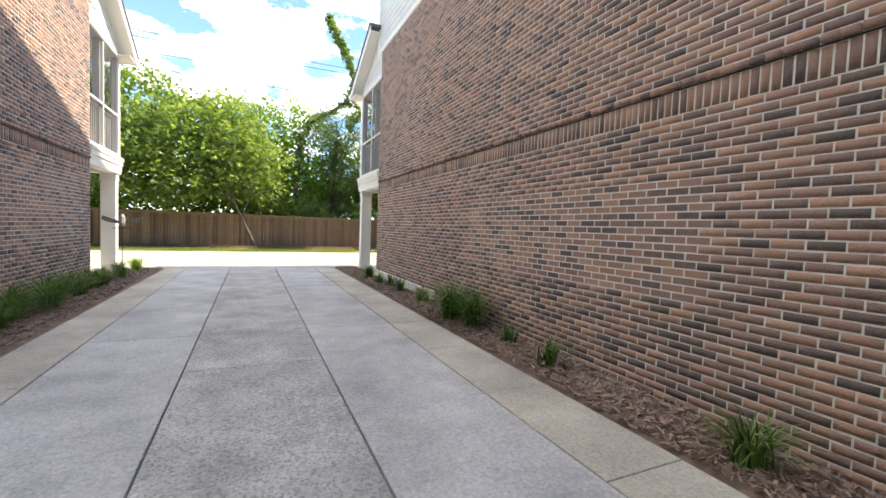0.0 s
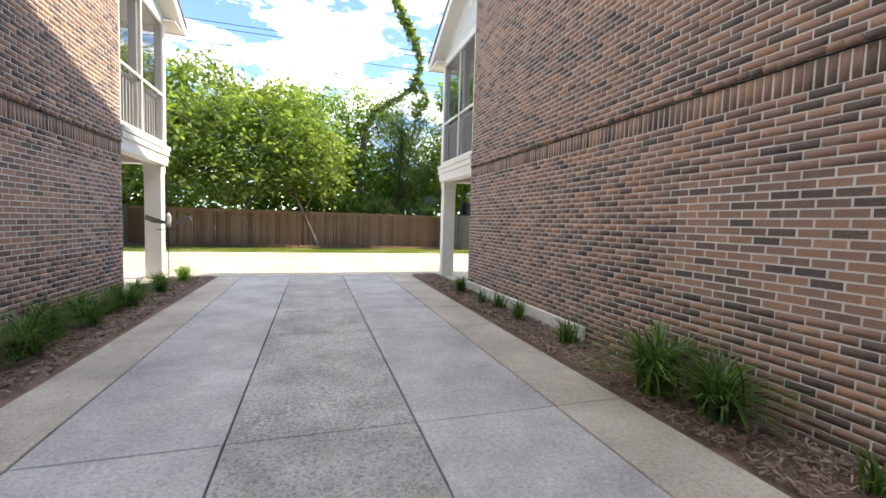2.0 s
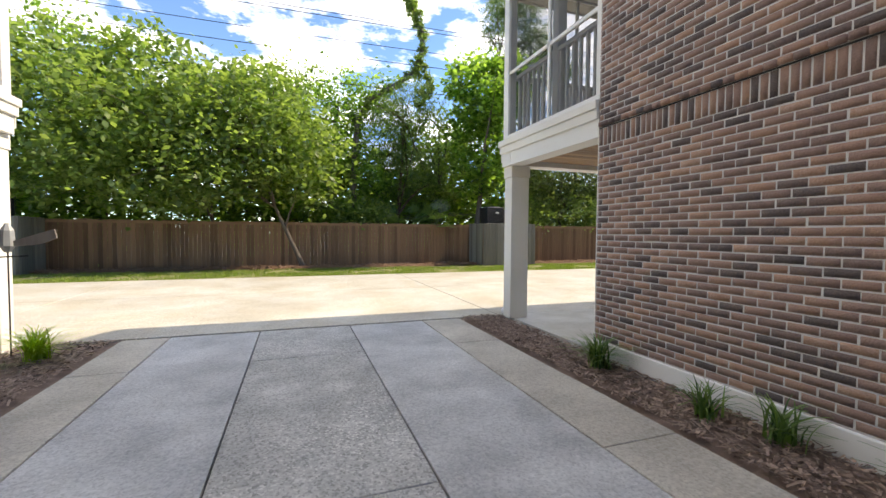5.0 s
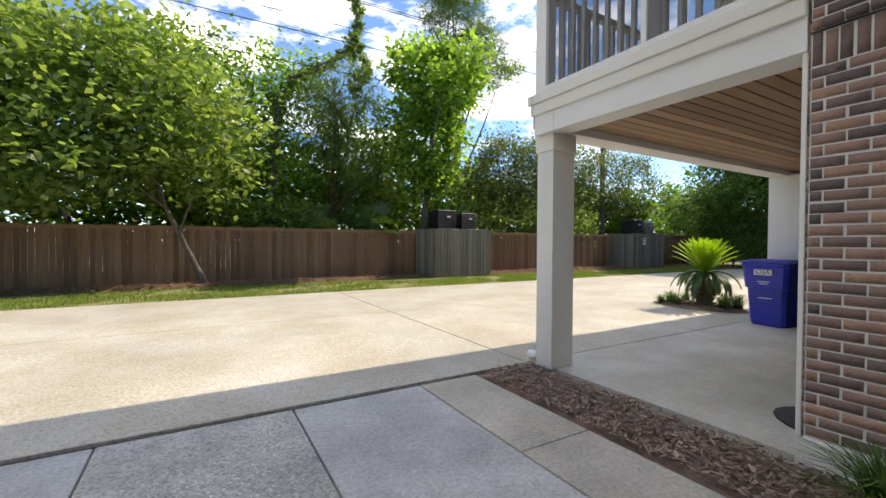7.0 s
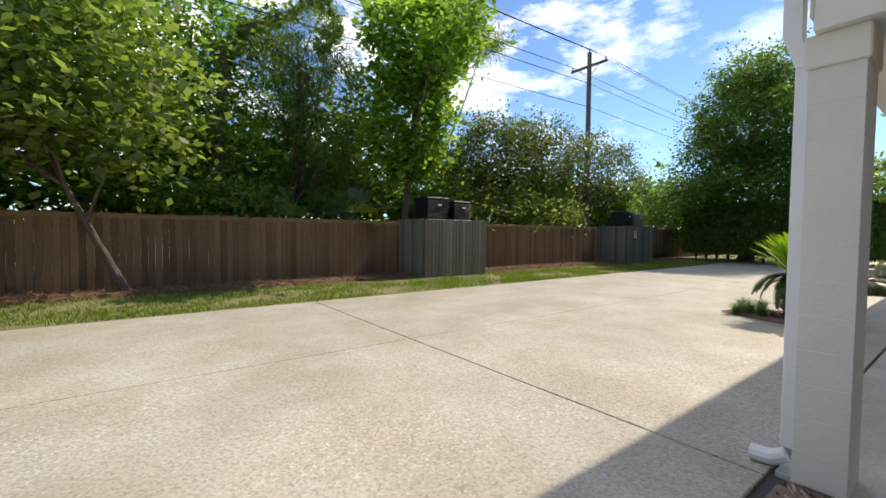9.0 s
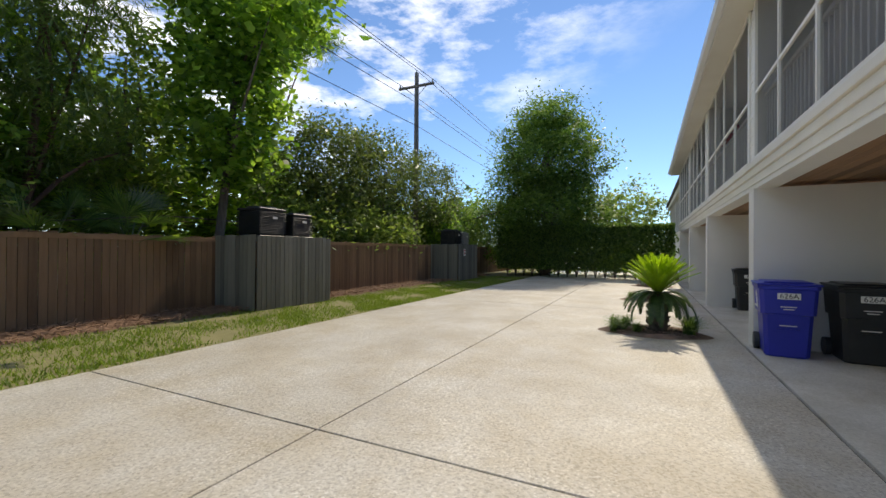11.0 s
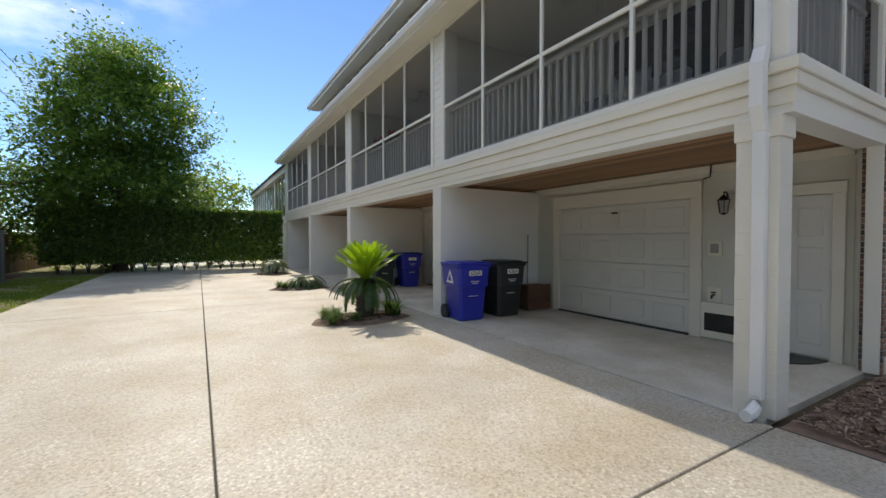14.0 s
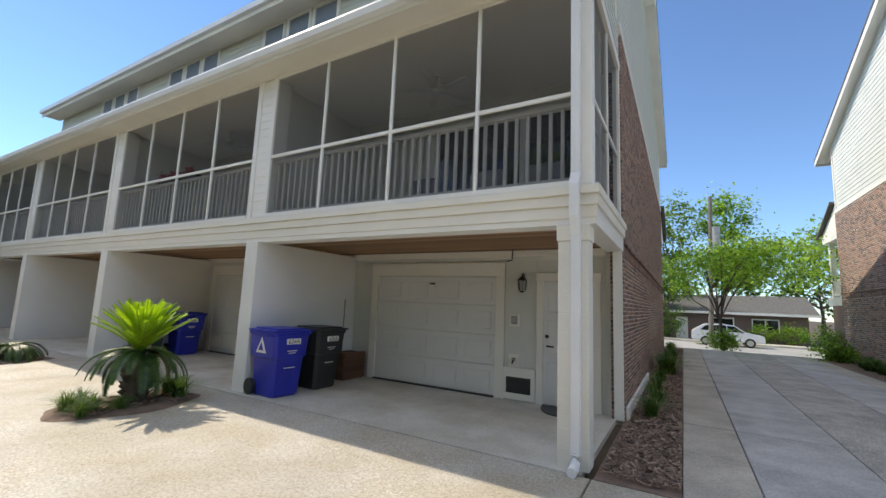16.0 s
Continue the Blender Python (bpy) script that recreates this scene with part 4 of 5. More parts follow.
townhouse(1, RIGHT, -2.4, 4, True)
townhouse(-1, LEFT, -3.9, 2, False)
# second row beyond the hedge
far = thing("far_townhouse", "continuing cream townhouse row with screened porch", "house")
part("wall", boxes(((27.4, -2.0, 0), (46.0, 13.9, 5.7))), STUCCO, far)
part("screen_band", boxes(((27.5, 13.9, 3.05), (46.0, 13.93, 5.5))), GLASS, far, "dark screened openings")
part("beam", boxes(((27.3, 13.9, 2.5), (46.1, 14.05, 3.0)), ((27.3, 13.9, 5.5), (46.1, 14.2, 5.85)), bevel=0.01), CREAM, far)
for i in range(15):
    part("post", boxes(((27.4 + i * 1.32, 13.93, 3.0), (27.46 + i * 1.32 + (0.3 if i % 4 == 0 else 0), 13.99, 5.5))), WHITE, far)
bm = bmesh.new()
prism(bm, [(14.4, 5.85), (5.9, 9.6), (-2.6, 5.85)], "x", 27.1, 46.3)
part("roof", bm, SHINGLE, far)

g = boxes(((RIGHT - 0.045, 7.9, 0.005), (RIGHT - 0.003, 12.08, 0.2)), bevel=0.006)
tagged(new("base_board", mesh_of("base_board", g, WHITE)), "white board along the foot of the brick wall", "board")


# ---- fence and condensers ----
def board_run(owner, mat, u0, u1, place, height, seed, joined=None):
    """Upright boards from u0 to u1; place(u, out) gives x, y. Those outside joined are parts of their own."""
    r = np.random.default_rng(seed)
    meshes = {}
    u = u0
    lo, hi = [], []
    while u < u1 - 0.02:
        w = min(0.138, u1 - u)
        h = height + round(float(r.normal(0, 0.012)), 2)
        out = float(abs(r.normal(0, 0.004)))
        a, b = place(u + 0.003, out), place(u + w - 0.003, out + 0.018)
        if joined and not (joined[0] < u < joined[1]):
            lo.append((min(a[0], b[0]), min(a[1], b[1]), 0.03))
            hi.append((max(a[0], b[0]), max(a[1], b[1]), h))
        else:
            part("board", boxes(((a[0], a[1], 0.03), (b[0], b[1], h)), bevel=0.003), mat, owner)
        u += 0.14
    if lo:
        v, f = box_arrays(lo, hi)
        ob = new("board_rest", from_arrays("board_rest", v, f, mat))
        ob.parent = owner
        tagged(ob, kind="stuff")


FY = 26.0
fence = thing("wooden_fence", "tall brown stained wooden privacy fence", "fence")
board_run(fence, FENCE, -32, 46, lambda u, o: (u, FY - o), 1.82, 31, (-8.2, 19.5))
part("rail", boxes(((-32, FY + 0.005, 0.35), (46, FY + 0.045, 0.44)), ((-32, FY + 0.005, 1.45), (46, FY + 0.045, 1.54))), FENCE, fence)
part("top_board", boxes(((-32, FY - 0.035, 1.70), (46, FY - 0.02, 1.80)), bevel=0.003), FENCE, fence)
for i in range(33):
    part("post", boxes(((-32 + i * 2.44, FY + 0.045, 0), (-31.91 + i * 2.44, FY + 0.135, 1.8))), FENCE, fence)


def condenser(x, y, z, w, h, mat, label):
    c = thing("air_conditioner", label, "air conditioner", "air conditioners", (x, y, z))
    part("base", boxes(((-w / 2 - 0.02, -w / 2 - 0.02, 0), (w / 2 + 0.02, w / 2 + 0.02, 0.05)), bevel=0.01), BLACK, c)
    part("cabinet", boxes(((-w / 2 + 0.03, -w / 2 + 0.03, 0.05), (w / 2 - 0.03, w / 2 - 0.03, h - 0.08)), bevel=0.03), mat, c)
    g = bmesh.new()
    for i in range(14):
        zz = 0.1 + i * (h - 0.24) / 13
        box(g, (-w / 2, -w / 2, zz), (w / 2, w / 2, zz + 0.016), 0.006)
    part("louvres", g, mat, c)
    g = bmesh.new()
    box(g, (-w / 2, -w / 2, h - 0.08), (w / 2, w / 2, h - 0.02), 0.02)
    tube(g, [(0, 0, h - 0.03), (0, 0, h + 0.02), (0, 0, h + 0.03)], [w * 0.44, w * 0.42, w * 0.2], 20)
    part("fan_cover", g, mat, c)
    part("badge", boxes(((-0.02, -w / 2 - 0.008, h * 0.62), (0.13, -w / 2 - 0.001, h * 0.7))), WHITE, c, "small pale maker's plate")


def enclosure(x0, x1, mats, sign):
    e = thing("condenser_enclosure", "weathered grey board enclosure built out from the fence", "enclosure", "condenser enclosures")
    y = 24.47
    board_run(e, FENCE_OLD, x0, x1, lambda u, o: (u, y - o), 1.86, int(abs(x0) * 7))
    board_run(e, FENCE_OLD, y + 0.03, FY - 0.04, lambda u, o: (x0 - o, u), 1.86, int(abs(x0) * 9))
    board_run(e, FENCE_OLD, y + 0.03, FY - 0.04, lambda u, o: (x1 - 0.03 + o, u), 1.86, int(abs(x0) * 11))
    part("deck", boxes(((x0 + 0.03, y + 0.03, 1.74), (x1 - 0.04, FY - 0.05, 1.83))), FENCE_OLD, e)
    condenser(x0 + 0.75, y + 0.72, 1.83, 0.86, 0.78, mats[0], "black air conditioning condenser on a raised deck")
    condenser(x0 + 1.75, y + 0.62, 1.83, 0.72, 0.7, mats[1], "dark air conditioning condenser on a raised deck")
    if sign is not None:
        s = thing("warning_sign", "small red and white notice on the boards", "sign")
        part("plate", boxes(((sign - 0.12, y - 0.04, 1.28), (sign + 0.12, y - 0.03, 1.62))), WHITE, s)
        part("print", boxes(((sign - 0.09, y - 0.045, 1.5), (sign + 0.09, y - 0.041, 1.59)), ((sign - 0.09, y - 0.045, 1.36), (sign + 0.09, y - 0.041, 1.40)), ((sign - 0.09, y - 0.045, 1.43), (sign + 0.05, y - 0.041, 1.46))), RED, s, "red lettering bars")


enclosure(7.57, 10.15, (METAL_DARK, METAL_DARK), None)
enclosure(19.42, 22.0, (METAL_DARK, METAL_GREY), 20.2)
enclosure(-10.7, -8.1, (METAL_GREY, METAL_DARK), -9.05)


# ---- trees ----
def leaves(name, balls, clumps, per, leaf, mat, seed, spread=0.34, droop=0.0, slim=0.55, shell=0.55):
    """A crown of many small leaves in clumps that fill the balls unevenly."""
    r = np.random.default_rng(seed)
    cs = []
    clumps, per, leaf = int(clumps * 0.95), int(per * 0.75), leaf * 1.6
    vol = np.array([b[3] * b[4] * b[5] for b in balls])
    for b, n in zip(balls, np.maximum(4, clumps * vol / vol.sum()).astype(int)):
        d = r.normal(0, 1, (n, 3))
        d /= np.linalg.norm(d, axis=1)[:, None]
        rad = shell + (1 - shell) * r.uniform(0, 1, n) ** 0.6
        bump = 1 + 0.22 * np.sin(d[:, 0] * 5 + seed) * np.cos(d[:, 1] * 4 + d[:, 2] * 6 + seed * 2)
        cs.append(np.array(b[:3]) + d * (rad * bump)[:, None] * np.array(b[3:6]))
    cs = np.concatenate(cs)
    size = spread * r.uniform(0.5, 1.5, len(cs))
    n = len(cs) * per
    c = np.repeat(cs, per, 0) + r.normal(0, 1, (n, 3)) * np.repeat(size, per)[:, None] * np.array((1, 1, 0.7))
    a = r.normal(0, 1, (n, 3))
    a[:, 2] = a[:, 2] * 0.6 - droop
    a /= np.linalg.norm(a, axis=1)[:, None]
    up = np.stack([r.normal(0, 0.5, n), r.normal(0, 0.5, n), np.ones(n)], 1)
    w = np.cross(a, up)
    w /= np.linalg.norm(w, axis=1)[:, None] + 1e-6
    ln = leaf * r.uniform(0.6, 1.3, n)[:, None]
    v = np.stack([c - a * ln * 0.5, c + w * ln * slim * 0.5 - a * ln * 0.05, c + a * ln * 0.55, c - w * ln * slim * 0.5 - a * ln * 0.05], 1).reshape(-1, 3)
    return from_arrays(name, v, np.arange(4 * n).reshape(-1, 4), mat)


def tree(name, label, base, lean, height, radius, balls, clumps, per, leaf, mat, seed, bark=BARK, droop=0.2, spread=0.34, limbs=7, slim=0.55, shell=0.55, category="tree"):
    t = thing(name, label, category)
    r = random.Random(seed)
    b = Vector(base)
    top = b + Vector((lean[0], lean[1], height))
    g = bmesh.new()
    pts = []
    for i in range(8):
        f = i / 7
        p = b.lerp(top, f) + Vector((math.sin(f * 5 + seed) * 0.18 * f, math.cos(f * 4 + seed) * 0.15 * f, 0))
        pts.append(p)
    tube(g, pts, [radius * (1.25 if i == 0 else 1) * (1 - 0.8 * i / 7) for i in range(8)], 9)
    for k in range(limbs):
        s = pts[r.randint(2, 6)]
        ball = balls[k % len(balls)]
        e = Vector([ball[i] + r.uniform(-0.75, 0.75) * ball[3 + i] for i in range(3)])
        mid = s.lerp(e, 0.5) + Vector((r.uniform(-0.3, 0.3), r.uniform(-0.3, 0.3), r.uniform(0.0, 0.5)))
        tube(g, [s, s.lerp(mid, 0.5) + Vector((0, 0, 0.1)), mid, e], [radius * 0.45, radius * 0.36, radius * 0.25, 0.012], 6)
    part("trunk", g, bark, t)
    crown = new("crown", leaves("crown", balls, clumps, per, leaf, mat, seed, spread, droop, slim, shell))
    crown.parent = t
    return t


# bright broadleaf tree leaning over the fence
tree("broadleaf_tree", "small broadleaf tree with large bright leaves leaning over the fence", (0.2, 25.5, 0), (-2.2, 0.6, 5.5), 5.5, 0.09,
     [(-3.2, 25.6, 5.0, 2.7, 2.0, 2.5), (-1.2, 25.3, 5.0, 1.9, 1.8, 2.4), (-6.0, 25.6, 5.0, 2.6, 2.0, 2.5), (-3.8, 24.9, 3.2, 3.8, 1.4, 1.1), (0.2, 25.6, 4.3, 1.6, 1.5, 1.8), (-0.2, 26.2, 7.4, 1.1, 1.0, 1.2)], 700, 34, 0.14, LEAF_LIME, 3, BARK, 0.45, 0.36, 14, 0.7, 0.45)
tree("broadleaf_tree", "broadleaf tree with pale trunk behind the fence", (-2.9, 26.6, 0), (-1.0, 0.5, 6), 6, 0.08,
     [(-8.6, 27.4, 5.6, 2.6, 2.0, 3.2), (-5.5, 28.0, 7.2, 2.4, 1.8, 2.2), (-2.2, 28.2, 6.6, 2.3, 1.8, 2.0)], 620, 34, 0.16, LEAF_LIME, 5, BARK, 0.4, 0.36, 10, 0.7)
tree("tall_tree", "tall open-crowned tree far behind the fence", (-8.0, 30, 0), (0.4, 0, 9), 9, 0.16,
     [(-8.2, 30, 8.6, 2.4, 1.8, 2.2), (-11, 30, 6.6, 2.6, 2, 3.6), (-14.0, 29, 6, 3, 2, 4)], 420, 40, 0.13, LEAF_MID, 7)
tree("tall_tree", "dense green tree behind the fence", (1.6, 29.4, 0), (0.2, 0, 8), 8, 0.18,
     [(1.2, 29.6, 6.4, 2.6, 1.8, 3.0), (3.4, 29.4, 5.8, 2.2, 1.7, 3.4), (2.0, 28.4, 3.4, 3.4, 1.2, 1.8), (-1.0, 30.2, 6.2, 2.6, 1.5, 3.0)], 760, 40, 0.13, LEAF_MID, 9)
tree("dark_pine", "dark needled pine draped over the fence line", (4.6, 28.2, 0), (0.3, 0, 8), 8, 0.13,
     [(4.2, 28.0, 6.2, 1.3, 1.2, 1.8), (5.2, 28.0, 4.4, 1.4, 1.2, 1.5), (5.4, 27.6, 7.4, 1.3, 1.2, 1.1)], 250, 50, 0.20, NEEDLE, 11, BARK_RED, 0.5, 0.3, 8, 0.1)
tree("tall_tree", "mixed green tree behind the fence", (7.2, 29.6, 0), (0.2, 0, 7), 7, 0.14,
     [(6.9, 29.6, 5.6, 1.9, 1.6, 2.6), (5.6, 29.4, 3.4, 2.6, 1.2, 2.0), (9.4, 30.4, 4.6, 2.4, 1.4, 2.6)], 380, 40, 0.13, LEAF_LIME, 13)
tree("sweetgum_tree", "tall sweetgum with a narrow leafy crown", (8.15, 27.0, 0), (1.6, 0.2, 11.5), 11.5, 0.15,
     [(8.7, 27.0, 5.4, 1.7, 1.3, 2.2), (9.0, 27.0, 8.4, 2.0, 1.5, 1.7), (8.5, 24.7, 7.4, 0.9, 0.9, 0.8), (8.8, 24.3, 8.3, 0.75, 0.75, 0.6)], 400, 40, 0.15, LEAF_MID, 15, BARK, 0.3, 0.32, 10, 0.75)
tree("tall_pine", "tall bare-limbed pine with tufts of needles", (12.6, 30.6, 0), (-0.6, 0, 14.5), 14.5, 0.17,
     [(13.6, 30.6, 12.6, 1.5, 1.2, 1.0), (15.3, 30.8, 11.6, 1.2, 1.2, 0.8), (12.2, 30.4, 14.6, 1.8, 1.4, 1.0), (11.0, 30.4, 13.0, 0.8, 0.8, 0.7)], 260, 70, 0.26, NEEDLE, 17, BARK_RED, 0.1, 0.34, 14, 0.08)
tree("olive_tree", "grey-green shrubby tree over the fence", (13.6, 27.8, 0), (0.4, 0, 5), 5, 0.12,
     [(13.4, 27.8, 5.0, 1.9, 1.5, 1.9), (15.6, 28.0, 4.9, 1.9, 1.5, 1.9), (12.0, 27.6, 3.6, 1.4, 1.2, 1.5)], 560, 44, 0.10, LEAF_OLIVE, 19)
tree("olive_tree", "tall grey-green shrubby tree over the fence", (18.2, 28.2, 0), (0.4, 0, 5.6), 5.6, 0.12,
     [(18.2, 28.2, 5.2, 2.4, 1.6, 2.4), (21.4, 28.2, 5.0, 2.4, 1.6, 2.3), (24.6, 28.4, 5.0, 2.4, 1.6, 2.2)], 640, 44, 0.10, LEAF_OLIVE, 21)
tree("evergreen_shrub", "low bright shrub pushing over the fence", (11.5, 27.2, 0), (0.2, 0, 2.5), 2.5, 0.06,
     [(11.4, 27.1, 2.3, 1.5, 0.8, 1.0), (14.6, 27.0, 2.4, 1.8, 0.8, 1.0), (17.4, 27.0, 2.3, 1.6, 0.8, 0.9), (2.2, 27.2, 2.1, 1.8, 0.8, 0.9)], 480, 34, 0.11, LEAF_LIME, 23, category="shrub")
tree("dark_undergrowth", "dark undergrowth filling the wood behind the fence", (-4.0, 29.2, 0), (0.2, 0, 3), 3, 0.08,
     [(-9, 29.0, 2.2, 4.0, 1.0, 1.8), (-2.5, 29.0, 2.2, 4.0, 1.0, 1.9), (4.5, 29.8, 2.4, 4.0, 1.0, 2.2), (11.5, 29.6, 2.4, 4.0, 1.0, 2.2), (18.5, 29.6, 2.6, 4.5, 1.0, 2.4), (25.5, 29.0, 2.6, 3.5, 1.2, 2.4)], 1000, 34, 0.2, LEAF_MID, 25, shell=0.2, category="shrub")
tree("deep_wood", "deep shaded wood far behind the fence", (2.0, 34, 0), (0.2, 0, 6), 6, 0.2,
     [(-16, 33, 4.5, 5, 1.5, 4.6), (-8, 33.5, 4.2, 5, 1.5, 4.4), (0, 33.5, 4.0, 5, 1.5, 4.2), (8, 33.5, 4.0, 5, 1.5, 4.2), (16, 33.5, 3.4, 5, 1.5, 3.4), (25, 33, 3.2, 6, 1.5, 3.2), (35, 31, 3.4, 6, 1.5, 3.4)], 1300, 30, 0.3, LEAF_DARK, 26, spread=0.5, shell=0.15, limbs=12)
tree("live_oak", "big rounded dark green tree beyond the hedge", (27.8, 22.0, 0), (0.3, 0, 8), 8, 0.28,
     [(27.9, 21.8, 7.2, 3.7, 3.6, 3.5), (27.8, 21.8, 4.0, 4.0, 4.0, 2.7), (28.2, 21.9, 9.9, 2.3, 2.3, 2.0), (28.6, 25.6, 3.0, 2.5, 2.5, 2.4)], 2300, 50, 0.12, LEAF_DARK, 27, droop=0.1, limbs=14, shell=0.35)
tree("evergreen_shrub", "dark shrubs behind the hedge", (30.5, 18, 0), (0, 0, 2), 2, 0.06, [(30, 17, 1.3, 1.2, 3.0, 1.3), (30, 22, 1.3, 1.2, 3.0, 1.3)], 260, 34, 0.16, LEAF_DARK, 28, shell=0.2, category="shrub")
tree("far_tree", "bright green tree in the distance", (44, 17.5, 0), (0, 0, 5), 5, 0.2, [(44, 17.5, 5.0, 4, 3, 2.6), (41, 21, 4.4, 3, 3, 2.4)], 260, 40, 0.22, LEAF_LIME, 29, spread=0.5)

# vine-clad snag
snag = thing("vine_snag", "leaning dead trunk wrapped in green vine", "tree")
pts = [(2.6, 28.2, 0), (2.5, 28.2, 4.0), (2.7, 28.2, 6.8), (3.2, 28.2, 7.75), (4.4, 28.2, 8.5), (5.4, 28.2, 9.3), (5.85, 28.2, 10.3), (5.9, 28.2, 11.3), (5.3, 28.2, 12.6), (4.7, 28.2, 13.6), (4.2, 28.2, 14.6)]
g = bmesh.new()
tube(g, pts, [0.16, 0.14, 0.13, 0.12, 0.12, 0.12, 0.11, 0.1, 0.08, 0.06, 0.03], 8)
part("trunk", g, BARK, snag)
ball = []
for a, b in zip(pts[1:], pts[2:]):
    for k in range(5):
        p = Vector(a).lerp(Vector(b), k / 5)
        q = 0.2 if p.z < 11.5 else 0.27
        ball.append((p.x, p.y, p.z, q, q, q + 0.05))
for p in ((5.9, 28.4, 9.6), (6.2, 28.4, 8.8), (5.8, 28.4, 8.2)):
    ball.append((*p, 0.35, 0.3, 0.6))
vine = new("vine", leaves("vine", ball, 420, 40, 0.09, LEAF_LIME, 41, 0.07, 0.5))
vine.parent = snag
tagged(vine, "leafy green vine")


def fan_palm(x, y, z, seed):
    """Dwarf palmetto: fans of narrow blades on stalks."""
    p = thing("palmetto", "spiky fan palmetto behind the fence", "palm", "palmettos")
    r = random.Random(seed)
    g = bmesh.new()
    tube(g, [(x, y, 0), (x, y, z * 0.5)], [0.13, 0.1], 8)
    part("trunk", g, BARK, p)
    for k in range(12):
        a, e = r.uniform(0, math.tau), r.uniform(0.2, 1.3)
        d = Vector((math.cos(a) * math.cos(e), math.sin(a) * math.cos(e), math.sin(e)))
        o = Vector((x, y, z * 0.5))
        h = o + d * r.uniform(0.8, 1.3)
        side = d.cross(Vector((0, 0, 1))).normalized()
        g = bmesh.new()
        tube(g, [o, h], [0.015, 0.01], 5)
        for i in range(18):
            f = (i / 17 - 0.5) * 2.6
            w = (d * math.cos(f) + side * math.sin(f)).normalized()
            n = w.cross(d.cross(side)).normalized() * 0.022
            tip = h + w * 0.75 + Vector((0, 0, -0.12 * abs(f)))
            q = [g.verts.new(c) for c in (h - n * 0.3, h + w * 0.35 - n, tip, h + w * 0.35 + n)]
            g.faces.new(q)
        part("frond", g, LIRIOPE if k % 3 else FROND_PALE, p)


fan_palm(6.1, 26.95, 3.0, 1)
fan_palm(4.6, 27.0, 2.6, 2)
fan_palm(1.9, 27.9, 2.4, 3)

# hedge closing the alley
hedge = thing("clipped_hedge", "tall clipped hedge with bare stems at its foot", "hedge")
r = np.random.default_rng(51)
n = 52000
hx, hy, hz = r.uniform(-0.75, 0.75, n), r.uniform(14.7, 24.5, n), 3.0 - 2.55 * r.uniform(0, 1, n) ** 1.15
pick = r.integers(0, 3, n)
hx = np.where(pick == 0, -0.75 + r.normal(0, 0.07, n), hx)
hz = np.where(pick == 1, 2.95 + r.normal(0, 0.05, n), hz)
c = np.stack([26.2 + hx, hy, hz], 1)
a = r.normal(0, 1, (n, 3))
a /= np.linalg.norm(a, axis=1)[:, None]
w = np.cross(a, r.normal(0, 1, (n, 3)))
w /= np.linalg.norm(w, axis=1)[:, None]
v = np.stack([c - a * 0.075, c + w * 0.042, c + a * 0.075, c - w * 0.042], 1).reshape(-1, 3)
ob = new("foliage", from_arrays("foliage", v, np.arange(4 * n).reshape(-1, 4), LEAF_DARK))
ob.parent = hedge
for i in range(18):
    g = bmesh.new()
    y = 15.0 + i * 0.53
    for k in range(3):
        tube(g, [(26.2, y, 0), (26.2 + 0.1 * (k - 1), y + 0.12 * (k - 1), 0.5), (26.2 + 0.25 * (k - 1), y + 0.25 * (k - 1), 1.1)], [0.03, 0.025, 0.015], 6)
    part("stem", g, BARK, hedge)

# utility pole and lines
pole = thing("utility_pole", "weathered wooden utility pole with a crossarm", "utility pole")
g = bmesh.new()
tube(g, [(21.18, 27.9, 0), (21.18, 27.9, 11.7)], [0.17, 0.12], 12)
part("pole", g, POLE_WOOD, pole)
part("crossarm", boxes(((21.06, 26.75, 10.85), (21.18, 29.05, 10.98)), bevel=0.01), POLE_WOOD, pole)
g = bmesh.new()
tube(g, [(21.1, 27.2, 10.86), (21.15, 27.9, 10.3)], 0.02, 6)
tube(g, [(21.1, 28.6, 10.86), (21.15, 27.9, 10.3)], 0.02, 6)
part("brace", g, METAL_GREY, pole)
for y in (26.85, 28.95):
    g = bmesh.new()
    tube(g, [(21.12, y, 10.98), (21.12, y, 11.04), (21.12, y, 11.1), (21.12, y, 11.16)], [0.03, 0.05, 0.03, 0.045], 10)
    part("insulator", g, METAL_GREY, pole)
g = bmesh.new()
tube(g, [(21.18, 27.9, 11.7), (21.18, 27.9, 11.86)], [0.03, 0.045], 10)
part("insulator", g, METAL_GREY, pole)
for y, z, zl in ((26.85, 11.16, 10.9), (28.95, 11.16, 10.9), (27.9, 11.86, 11.6), (27.75, 9.9, 9.75), (27.75, 8.6, 8.6)):
    for x1 in (-34.0, 78.0):
        g = bmesh.new()
        q = []
        for i in range(17):
            f = i / 16
            q.append((21.15 + (x1 - 21.15) * f, y, z + (zl - z) * f - 3.2 * f * (1 - f) * 0.55))
        tube(g, q, 0.016, 5)
        o = tagged(new("power_line", mesh_of("power_line", g, WIRE)), "thin black overhead line on the pole", "cable", "power lines")


